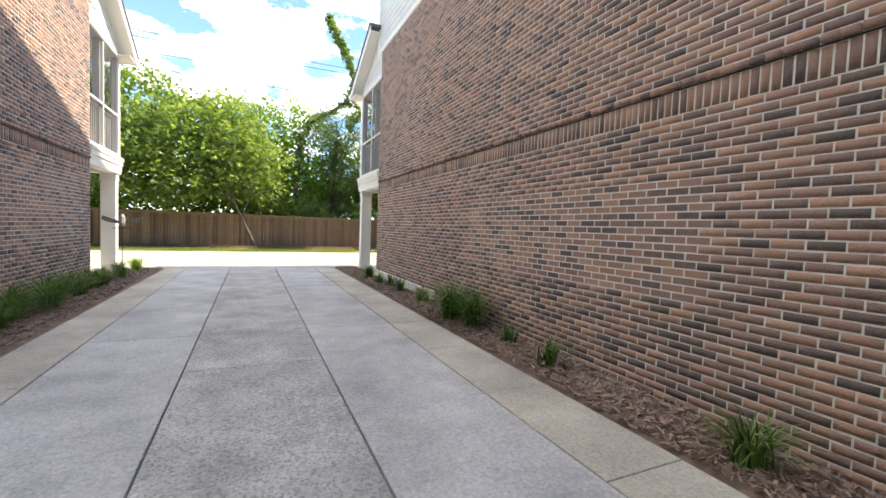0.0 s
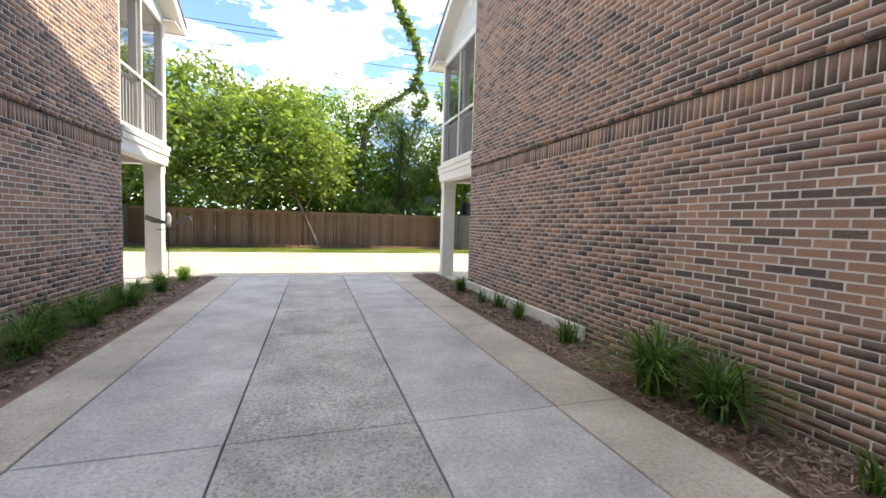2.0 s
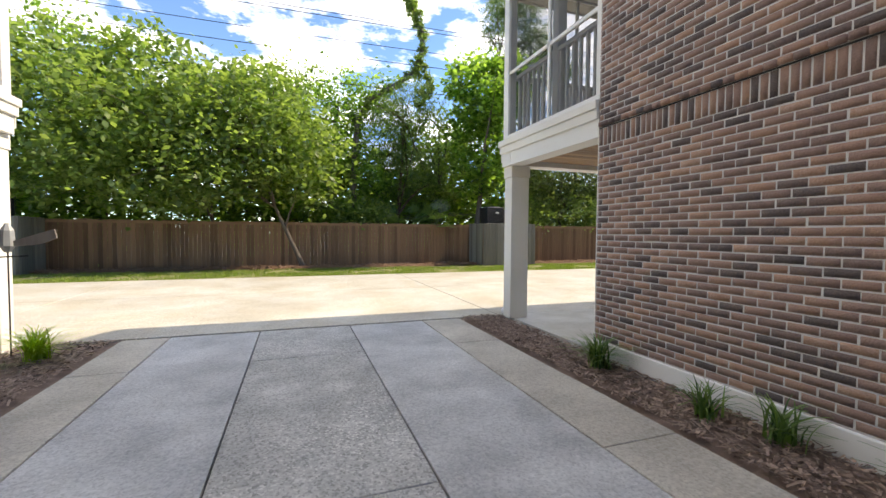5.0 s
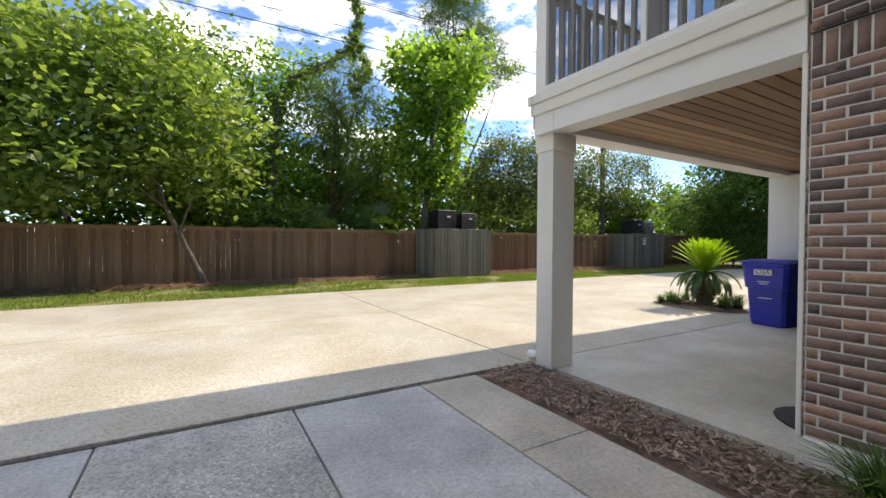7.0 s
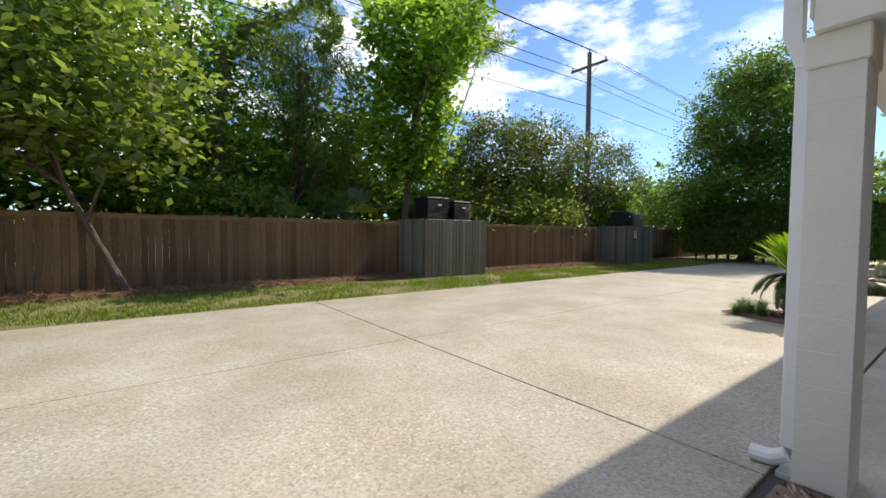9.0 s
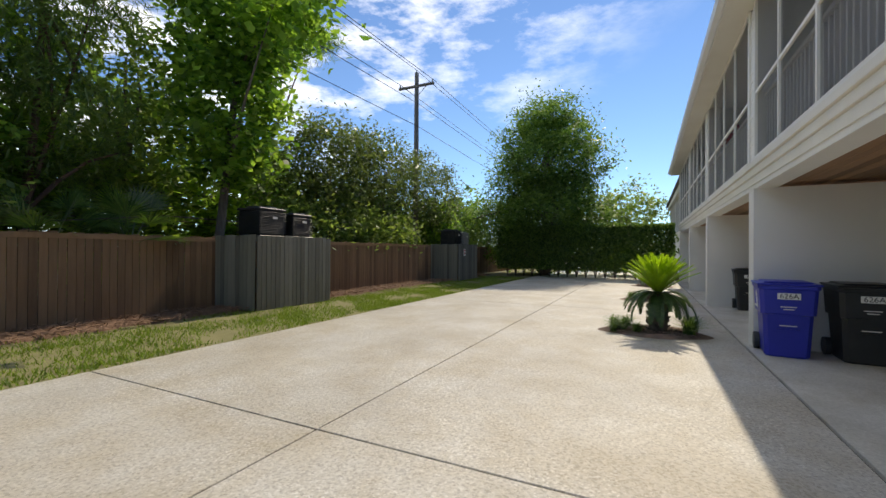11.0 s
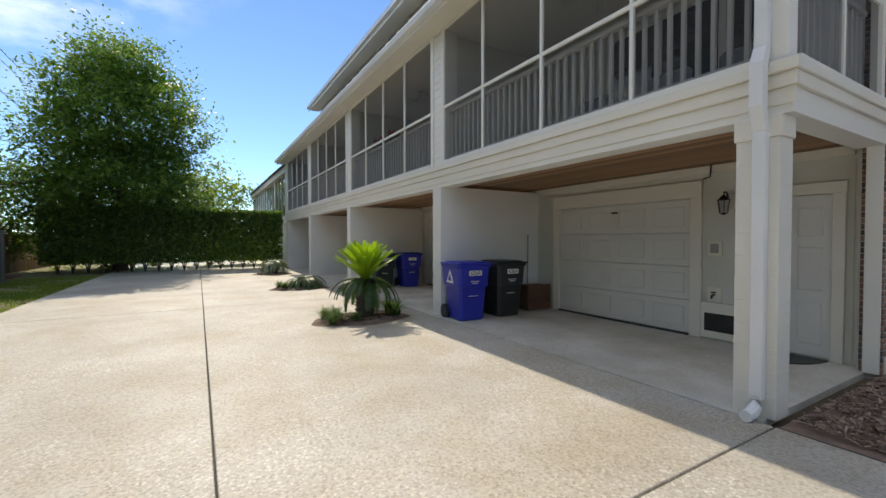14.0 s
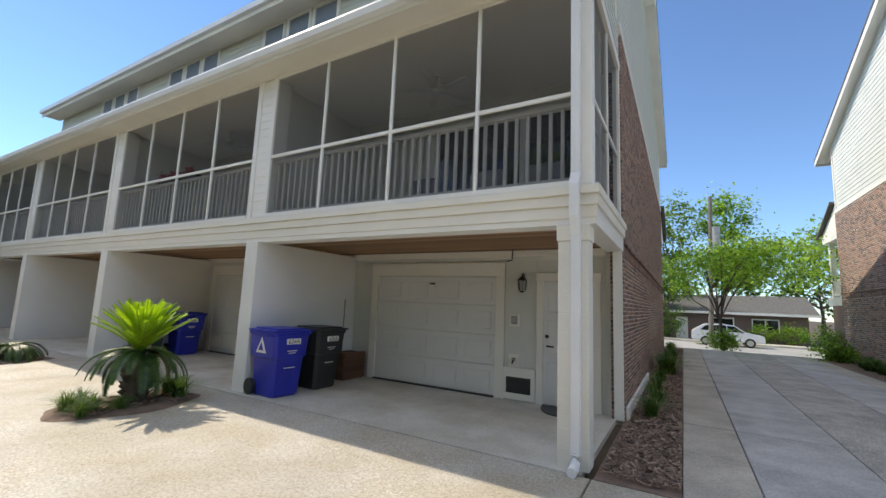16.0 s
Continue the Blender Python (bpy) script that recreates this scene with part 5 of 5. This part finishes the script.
# ---- planting ----
def tuft_mesh(seed, blades, height, spread):
    """Arching strap leaves from one root."""
    r = np.random.default_rng(seed)
    vs, fs = [], []
    for b in range(blades):
        a, h, s = r.uniform(0, math.tau), height * r.uniform(0.55, 1.15), spread * r.uniform(0.25, 1.15)
        o = r.normal(0, 0.035, 2)
        dx, dy = math.cos(a), math.sin(a)
        k0 = len(vs)
        for i in range(5):
            f = i / 4
            w = 0.0095 * (1 - 0.8 * f)
            cx, cy = o[0] + dx * s * f * f, o[1] + dy * s * f * f
            z = h * (f * 1.25 - 0.55 * f * f * (0.6 + s / spread * 0.6))
            vs += [(cx - dy * w, cy + dx * w, z), (cx + dy * w, cy - dx * w, z)]
        for i in range(4):
            fs.append((k0 + 2 * i, k0 + 2 * i + 1, k0 + 2 * i + 3, k0 + 2 * i + 2))
    return from_arrays("leaves", np.array(vs), np.array(fs), LIRIOPE)


TUFTS = [tuft_mesh(1, 110, 0.34, 0.30), tuft_mesh(2, 220, 0.42, 0.42), tuft_mesh(3, 60, 0.30, 0.26)]


def tuft(x, y, kind, scale=1.0, turn=0.0):
    ob = new("liriope", TUFTS[kind])
    ob.matrix_world = Matrix.Translation((x, y, 0.02)) @ Matrix.Rotation(turn, 4, "Z") @ Matrix.Diagonal((scale * 1.15, scale * 1.15, scale * 1.15, 1))
    return tagged(ob, "clump of dark green strap-leaved border grass", "plant", "border grass clumps")


for i, (x, y, k, s) in enumerate(((2.78, 2.06, 0, 1.0), (2.87, 4.06, 2, 1.05), (2.93, 4.92, 2, 0.85), (2.84, 6.4, 1, 1.5), (2.92, 5.85, 1, 1.25), (2.95, 7.87, 0, 0.95), (2.95, 9.14, 0, 0.95),
                                  (3.0, 9.95, 2, 1.05), (2.86, 10.4, 2, 1.0), (2.92, 11.65, 1, 0.85), (2.9, 1.0, 0, 1.0), (2.92, -0.4, 1, 1.0), (2.95, -1.3, 1, 1.0))):
    tuft(x, y, k, s, i * 1.3)
for i, (y, k, s) in enumerate(((12.6, 1, 0.9), (11.9, 1, 0.8), (11.3, 0, 1.0), (10.8, 1, 0.85), (10.1, 1, 1.0), (9.5, 1, 1.05), (8.8, 1, 1.0), (8.1, 1, 1.1), (7.5, 1, 1.0), (6.9, 1, 0.95), (6.2, 0, 1.2), (5.2, 1, 1.0), (0.5, 1, 1.1), (-0.4, 1, 1.1), (1.6, 1, 1.0))):
    tuft(-2.82 - 0.12 * (i % 3), y, k, s, i * 2.1)
    tuft(-2.7 - 0.1 * (i % 2), y - 0.32, 1, s * 0.8, i * 1.1)
# sunlit clump: the sunshine is put into a brighter leaf material
bright = tuft(-2.72, 13.75, 1, 0.9, 0.4)
bright.data = TUFTS[1].copy()
bright.data.materials[0] = FROND_NEW
bright["label"] = "clump of border grass with sunlight put into its yellow-green leaf colour"


def frond(g, o, a, lift, length, curl, leaflet, rows=36):
    """One feather frond on an arching rib."""
    d = Vector((math.cos(a), math.sin(a), 0))
    side = Vector((-d.y, d.x, 0))
    pts = []
    for i in range(rows + 1):
        f = i / rows
        ang = lift - curl * f
        step = Vector((d.x * math.cos(ang), d.y * math.cos(ang), math.sin(ang))) * (length / rows)
        pts.append(o.copy() if not pts else pts[-1] + step)
    tube(g, pts[::4] + [pts[-1]], 0.007, 4)
    for i in range(3, rows + 1):
        f = i / rows
        ln = leaflet * (0.35 + 1.3 * math.sin(math.pi * min(0.98, 0.15 + 0.8 * f))) * 0.62
        along = (pts[i] - pts[i - 1]).normalized()
        for s in (-1, 1):
            w = (side * s + along * 0.75 + Vector((0, 0, 0.25))).normalized()
            n = along * 0.016
            q = [g.verts.new(c) for c in (pts[i] - n, pts[i] + n, pts[i] + w * ln)]
            g.faces.new(q)


def sago(x, y, h, young, old, mats, label, seed, size=1.0):
    p = thing("sago_palm", label, "palm", "sago palms", (x, y, 0))
    r = random.Random(seed)
    g = bmesh.new()
    tube(g, [(0, 0, 0), (0, 0, h * 0.3), (0, 0, h * 0.8), (0, 0, h)], [0.15 * size, 0.17 * size, 0.17 * size, 0.1 * size], 14)
    for k in range(90):
        a, z = r.uniform(0, math.tau), r.uniform(0.03, h)
        q = Vector((math.cos(a), math.sin(a), 0))
        tube(g, [q * 0.13 * size + Vector((0, 0, z)), q * 0.21 * size + Vector((0, 0, z + 0.05))], [0.03, 0.012], 5)
    part("trunk", g, BARK, p, "shaggy dark trunk")
    top = Vector((0, 0, h))
    for k in range(young):
        g = bmesh.new()
        frond(g, top, k * 2.399, 0.62 + 0.85 * math.sqrt((k + 0.5) / young), r.uniform(0.72, 0.86) * size, 0.45, 0.12 * size)
        part("young_frond", g, mats[0], p)
    for k in range(old):
        g = bmesh.new()
        frond(g, top, k * 2.399 + 0.7, r.uniform(0.05, 0.55), r.uniform(0.65, 0.88) * size, 1.7, 0.13 * size)
        part("old_frond", g, mats[1], p)


def island(x, y, rx, ry, seed):
    g = bmesh.new()
    rim, mid = [], []
    for k in range(28):
        a = k * math.tau / 28
        w = 1 + 0.06 * math.sin(a * 5 + seed)
        rim.append(g.verts.new((x + rx * w * math.cos(a), y + ry * w * math.sin(a), 0.001)))
        mid.append(g.verts.new((x + rx * 0.8 * w * math.cos(a), y + ry * 0.8 * w * math.sin(a), 0.05 + 0.015 * math.sin(k * 2.7))))
    g.faces.new(mid)
    for k in range(28):
        g.faces.new((rim[k], rim[(k + 1) % 28], mid[(k + 1) % 28], mid[k]))
    tagged(new("planting_island", mesh_of("planting_island", g, MULCH)), "low mulch planting island in the concrete", "planting bed", "planting islands")
    rr = np.random.default_rng(seed)
    strewn("mulch_chips", x - rx * 0.7, y - ry * 0.7, x + rx * 0.7, y + ry * 0.7, 900, CHIP, "shredded bark chips", z=0.045, seed=seed)


island(9.4, 15.95, 0.62, 0.95, 61)
sago(9.42, 15.85, 0.72, 72, 24, (FROND_NEW, FROND_OLD), "sago palm with bright yellow-green new fronds over dark old ones", 71, 1.0)
for i, (x, y, s) in enumerate(((9.2, 16.45, 0.62), (9.45, 16.62, 0.66), (9.0, 16.2, 0.55), (9.7, 16.4, 0.6), (9.2, 15.35, 0.9), (9.6, 15.3, 0.8), (9.05, 16.6, 0.5))):
    tuft(x, y, 1, s, i)
island(15.2, 15.9, 0.6, 0.9, 62)
sago(15.2, 15.75, 0.3, 0, 26, (FROND_NEW, FROND_OLD), "low dark sago palm in a mulch island", 72, 1.0)
for i, (x, y, s) in enumerate(((15.0, 16.4, 0.6), (15.3, 16.5, 0.6), (15.1, 16.15, 0.55))):
    tuft(x, y, 1, s, i)
island(21.3, 15.8, 0.6, 0.85, 63)
sago(21.3, 15.8, 0.55, 0, 24, (FROND_NEW, FROND_PALE), "pale silvery sago palm with drooping fronds", 73, 1.05)


# ---- bins and carport clutter ----
def wheelie_bin(x, y, turn, mat, label, number, emblem):
    b = thing("wheeled_bin", label, "bin", "wheeled bins", (x, y, 0.004))
    b.rotation_euler = (0, 0, turn)
    g = bmesh.new()
    rings = []
    for z, hw, hd in ((0.0, 0.24, 0.25), (0.03, 0.26, 0.27), (0.62, 0.29, 0.32), (0.63, 0.315, 0.35), (0.98, 0.335, 0.375), (1.0, 0.355, 0.395), (1.04, 0.355, 0.395)):
        c = 0.05
        rings.append([g.verts.new((px, py, z)) for px, py in ((-hw + c, -hd), (hw - c, -hd), (hw, -hd + c), (hw, hd - c), (hw - c, hd), (-hw + c, hd), (-hw, hd - c), (-hw, -hd + c))])
    for a, q in zip(rings, rings[1:]):
        for k in range(8):
            g.faces.new((a[k], a[(k + 1) % 8], q[(k + 1) % 8], q[k]))
    g.faces.new(rings[0][::-1])
    g.faces.new(rings[-1])
    part("body", g, mat, b)
    g = bmesh.new()
    box(g, (-0.37, -0.41, 1.045), (0.37, 0.37, 1.075), 0.012)
    box(g, (-0.28, -0.33, 1.07), (0.28, 0.30, 1.10), 0.014)
    part("lid", g, mat, b)
    g = bmesh.new()
    tube(g, [(-0.3, 0.43, 1.03), (0.3, 0.43, 1.03)], 0.02, 8)
    box(g, (-0.3, 0.36, 1.0), (-0.25, 0.44, 1.05))
    box(g, (0.25, 0.36, 1.0), (0.3, 0.44, 1.05))
    part("handle", g, mat, b)
    for s in (-1, 1):
        g = bmesh.new()
        tube(g, [(s * 0.27, 0.28, 0.13), (s * 0.34, 0.28, 0.13)], 0.13, 18)
        part("wheel", g, BLACK, b)
    part("grip", boxes(((-0.13, -0.325, 0.40), (0.13, -0.305, 0.42)), bevel=0.004), mat, b)
    part("ledge", boxes(((-0.17, -0.36, 0.62), (0.17, -0.305, 0.64)), bevel=0.004), mat, b)
    part("number_plate", boxes(((-0.13, -0.40, 0.85), (0.13, -0.376, 0.94)), bevel=0.004), WHITE, b)
    cu = bpy.data.curves.new("number", "FONT")
    cu.body, cu.size, cu.align_x, cu.align_y, cu.extrude = number, 0.1, "CENTER", "CENTER", 0.001
    tmp = new("number", cu)
    dg = bpy.context.evaluated_depsgraph_get()
    me = bpy.data.meshes.new_from_object(tmp.evaluated_get(dg))
    bpy.data.objects.remove(tmp)
    me.materials.clear()
    me.materials.append(BLACK)
    ob = new("number", me)
    ob.parent = b
    ob.matrix_local = Matrix.Translation((0, -0.402, 0.895)) @ Matrix.Rotation(radians(90), 4, "X")
    for x, z, y in ((0.09, 0.735, -0.372), (0.06, 0.70, -0.370), (0.1, 0.46, -0.327)):
        part("print_bar", boxes(((-x, y, z), (x, y + 0.012, z + 0.012))), WHITE, b)
    if emblem:
        g = bmesh.new()
        prism(g, [(-0.14, 0.70), (0.14, 0.70), (0.0, 0.95)], "x", -0.338, -0.327)
        part("emblem", g, WHITE, b, "white triangular emblem")
        g = bmesh.new()
        prism(g, [(-0.07, 0.74), (0.07, 0.74), (0.0, 0.87)], "x", -0.342, -0.339)
        part("emblem_centre", g, BLUE, b)
    return b


wheelie_bin(8.42, 14.2, radians(-95), BLUE, "blue wheeled recycling bin against the party wall", "626A", True)
wheelie_bin(8.42, 13.33, radians(-92), BLACK, "black wheeled rubbish bin beside the blue one", "626A", False)
wheelie_bin(14.1, 13.6, radians(-95), BLACK, "black wheeled rubbish bin in the next carport", "626", False)
wheelie_bin(14.05, 12.7, radians(-95), BLUE, "blue wheeled recycling bin in the next carport", "626", False)

crate = thing("slatted_crate", "red-brown slatted wooden crate by the garage door", "crate")
for i in range(4):
    part("slat", boxes(((8.38, 12.0, 0.02 + 0.135 * i), (8.4, 12.62, 0.14 + 0.135 * i)), bevel=0.003), CRATE, crate)
    part("slat", boxes(((8.4, 12.62, 0.02 + 0.135 * i), (8.82, 12.64, 0.14 + 0.135 * i)), bevel=0.003), CRATE, crate)
part("core", boxes(((8.4, 12.0, 0.005), (8.82, 12.62, 0.52))), CRATE, crate)
g = bmesh.new()
tube(g, [(8.78, 12.3, 0.01), (8.82, 12.25, 1.62)], 0.012, 8)
tagged(new("metal_rod", mesh_of("metal_rod", g, METAL_GREY)), "thin grey metal rod leaning on the wall", "rod")
g = bmesh.new()
prism(g, [(4.13 + 0.4 * math.cos(k * math.pi / 12), 11.96 + 0.6 * math.sin(k * math.pi / 12)) for k in range(13)], "z", 0.005, 0.02)
tagged(new("door_mat", mesh_of("door_mat", g, BLACK)), "half-round black door mat", "mat")
g = bmesh.new()
tube(g, [(5.1, 12.0, 2.63), (5.1, 12.0, 2.58), (5.1, 12.02, 2.45), (5.2, 12.02, 2.43)], 0.012, 6)
tagged(new("ceiling_hook", mesh_of("ceiling_hook", g, BRONZE)), "bent dark metal hook under the soffit", "hook")

# glimpses of porch furniture
for x in (4.3, 5.3, 6.6):
    c = thing("porch_chair", "grey cushioned porch chair behind the railing", "chair", "porch chairs", (x, 13.1, DECK - 0.02))
    part("seat", boxes(((-0.32, -0.3, 0.3), (0.32, 0.35, 0.46)), bevel=0.04), FABRIC, c)
    part("backrest", boxes(((-0.32, -0.4, 0.42), (0.32, -0.26, 0.95)), bevel=0.05), FABRIC, c)
    for sx in (-0.3, 0.26):
        for sy in (-0.35, 0.3):
            part("leg", boxes(((sx, sy, 0), (sx + 0.04, sy + 0.04, 0.32))), BLACK, c)
pl = thing("flower_box", "red flowers in a box on the porch rail", "plant", at=(12.2, 14.25, 4.04))
part("box", boxes(((-0.8, -0.1, 0), (0.8, 0.06, 0.12)), bevel=0.01), BLACK, pl)
ob = new("flowers", leaves("flowers", [(x, -0.02, 0.18, 0.25, 0.08, 0.09) for x in (-0.6, -0.2, 0.2, 0.6)], 30, 30, 0.05, TERRACOTTA, 81, 0.05))
ob.parent = pl

# bird ornament on the left porch column
orn = thing("wind_ornament", "weathered metal bird ornament with spread wings on a rod", "ornament")
g = bmesh.new()
tube(g, [(-3.08, 14.05, 0.02), (-3.08, 14.05, 1.2)], 0.008, 6)
part("rod", g, BRONZE, orn)
g = bmesh.new()
tube(g, [(-3.08, 14.05, 1.18), (-3.08, 14.05, 1.25), (-3.08, 14.05, 1.42), (-3.08, 14.05, 1.5)], [0.03, 0.07, 0.06, 0.02], 8)
part("body", g, METAL_GREY, orn)
for s in (-1, 1):
    g = bmesh.new()
    prism(g, [(-3.08 + s * 0.04, 1.3), (-3.08 + s * 0.42, 1.44), (-3.08 + s * 0.44, 1.34), (-3.08 + s * 0.3, 1.27), (-3.08 + s * 0.04, 1.24)], "y", 14.03, 14.06)
    part("wing", g, POLE_WOOD, orn)
g = bmesh.new()
tube(g, [(-3.3, 14.04, 1.12), (-2.9, 14.04, 1.14)], 0.008, 6)
part("perch", g, BRONZE, orn)


# ---- street end ----
def suv(x, y):
    c = thing("parked_car", "white parked sport utility vehicle by the kerb", "car", "", (x, y, -0.76))
    g = bmesh.new()
    prof = [(-2.3, 0.35), (-2.32, 0.75), (-2.1, 0.95), (-1.2, 1.05), (-0.55, 1.55), (0.2, 1.66), (1.4, 1.62), (2.05, 1.2), (2.3, 1.05), (2.32, 0.4)]
    prism(g, prof, "y", -0.9, 0.9)
    bmesh.ops.bevel(g, geom=list(g.edges), offset=0.05, segments=2, affect="EDGES")
    part("body", g, CAR_WHITE, c)
    for s in (-1, 1):
        g = bmesh.new()
        prism(g, [(-1.05, 1.07), (-0.5, 1.5), (0.3, 1.58), (1.35, 1.52), (1.75, 1.15)], "y", s * 0.905, s * 0.915)
        part("side_glass", g, GLASS, c)
    g = boxes(((-0.02, -0.93, 1.05), (0.04, 0.93, 1.58)))
    part("pillar", g, CAR_WHITE, c)
    for wx in (-1.4, 1.4):
        for s in (-1, 1):
            g = bmesh.new()
            tube(g, [(wx, s * 0.72, 0.34), (wx, s * 0.93, 0.34)], 0.34, 20)
            wheel = part("wheel", g, TYRE, c)
            g = bmesh.new()
            tube(g, [(wx, s * 0.93, 0.34), (wx, s * 0.945, 0.34)], 0.22, 14)
            part("rim", g, ALLOY, wheel)
    for s in (-0.6, 0.6):
        part("headlight", boxes(((-2.3, s - 0.16, 0.78), (-2.2, s + 0.16, 0.9)), bevel=0.02), ALLOY, c)
        part("tail_light", boxes(((2.2, s - 0.16, 0.95), (2.32, s + 0.16, 1.1)), bevel=0.02), RED, c)


suv(-0.4, -20.4)
house = thing("ranch_house", "low red brick ranch house with a grey roof across the street", "house", at=(2.6, -5.0, -0.85))
part("wall", boxes(((-9.5, -31, 0), (6.5, -23, 2.7))), BRICK, house)
bm = bmesh.new()
prism(bm, [(-22.3, 2.65), (-27, 4.4), (-31.7, 2.65)], "x", -10.2, 7.2)
part("roof", bm, SHINGLE, house, "grey shingle roof")
part("fascia", boxes(((-10.2, -22.35, 2.5), (7.2, -22.25, 2.72))), WHITE, house)
for x in (-6.5, -3.2, 3.0):
    wdw = part("window", boxes(((x - 1.0, -23.02, 0.9), (x + 1.0, -22.97, 2.2))), WHITE, house)
    part("pane", boxes(((x - 0.9, -22.97, 1.0), (x - 0.05, -22.95, 2.1)), ((x + 0.05, -22.97, 1.0), (x + 0.9, -22.95, 2.1))), GLASS, wdw)
part("door", boxes(((-0.5, -23.02, 0), (0.5, -22.96, 2.1))), WHITE, house)
tree("crape_myrtle", "multi-stemmed street tree with a light green crown", (0.9, -4.6, 0), (0.3, 0, 3.2), 3.2, 0.09,
     [(0.6, -4.6, 3.9, 2.4, 2.2, 1.1), (-1.4, -5.4, 4.0, 2.2, 2.0, 1.1), (2.2, -4.8, 3.6, 1.4, 1.6, 1.0), (0.0, -4.8, 4.3, 1.6, 1.6, 0.8)], 360, 36, 0.1, LEAF_MID, 91, limbs=14)
tree("street_tree", "tall dark tree beyond the street", (3.4, -36, -0.85), (0, 0, 10), 10, 0.3, [(3.2, -36, 10.6, 3.2, 3, 4.4), (8.5, -35, 7, 4.0, 3, 5), (5.5, -33, 3.6, 5, 2.0, 3.2)], 420, 40, 0.26, LEAF_DARK, 93, spread=0.55)
tree("street_tree", "tall light green tree behind the ranch house", (-1.6, -36, -0.85), (0, 0, 11), 11, 0.25, [(-1.8, -36, 12, 2.2, 2.0, 3.0), (-2.2, -36, 6.6, 2.8, 2.2, 2.4)], 260, 36, 0.24, LEAF_MID, 97, spread=0.5)
tree("street_tree", "green trees massed behind the ranch house", (-10, -38, -0.85), (0, 0, 6), 6, 0.25, [(-6, -39, 6.0, 4, 2.5, 4.4), (-12, -39, 6.4, 4.5, 2.5, 4.8), (-19, -38, 5.6, 5, 2.5, 4.6)], 420, 36, 0.28, LEAF_DARK, 98, spread=0.55)
tree("street_tree", "broad green tree beyond the street", (-6, -14.5, 0), (0, 0, 5), 5, 0.2, [(-6, -14.5, 5.2, 3.2, 2.4, 2.2), (-11, -16, 6, 4, 3, 3), (-18, -22, 7, 7, 4, 5)], 420, 40, 0.2, LEAF_MID, 95, spread=0.5)
g = bmesh.new()
tube(g, [(0.75, -17.2, -0.78), (0.45, -17.2, 10.4)], [0.17, 0.12], 10)
sp = thing("utility_pole", "wooden street pole with a grey transformer", "utility pole")
part("pole", g, POLE_WOOD, sp)
g = bmesh.new()
tube(g, [(0.2, -17.2, 6.6), (0.2, -17.2, 6.65), (0.2, -17.2, 8.0), (0.2, -17.2, 8.05)], [0.15, 0.27, 0.27, 0.15], 14)
part("transformer", g, METAL_GREY, sp)
for i, (x, y, s) in enumerate(((0.9, -4.4, 0.55), (-3.0, -5.2, 0.85), (-4.4, -5.6, 0.8), (-2.75, -2.6, 0.4))):
    tree("round_shrub", "rounded clipped green shrub", (x, y, -0.07 * max(0, -4 - y)), (0, 0, s), s, 0.05, [(x, y, s * 0.75, s, s * 0.9, s * 0.75)], 60, 40, 0.08, LEAF_MID, 101 + i, spread=0.18, limbs=5, category="shrub")
tree("evergreen_shrub", "dark shrubs at the edge of the street", (4.2, -24.5, -0.62), (0, 0, 2.0), 2.0, 0.06, [(4.2, -24.5, 0.8, 1.8, 1.2, 1.4), (6.5, -24.8, 1.2, 2.2, 1.2, 1.8)], 200, 36, 0.14, LEAF_DARK, 111, spread=0.25, category="shrub")
tree("evergreen_shrub", "green shrubs below the ranch house windows", (-3.6, -26.4, -0.85), (0, 0, 1.2), 1.2, 0.05, [(-3.4, -26.4, 0.0, 1.1, 0.7, 0.7), (-5.6, -26.4, 0.1, 1.0, 0.7, 0.8)], 110, 36, 0.11, LEAF_MID, 112, spread=0.2, category="shrub")
tree("street_tree", "dark leafy tree beside the ranch house", (3.6, -26.5, -0.85), (0.2, 0, 4.5), 4.5, 0.14, [(3.8, -26.5, 4.6, 2.4, 1.8, 2.2), (6.6, -27, 4.4, 2.6, 1.8, 2.6)], 300, 36, 0.18, LEAF_DARK, 113, spread=0.4)
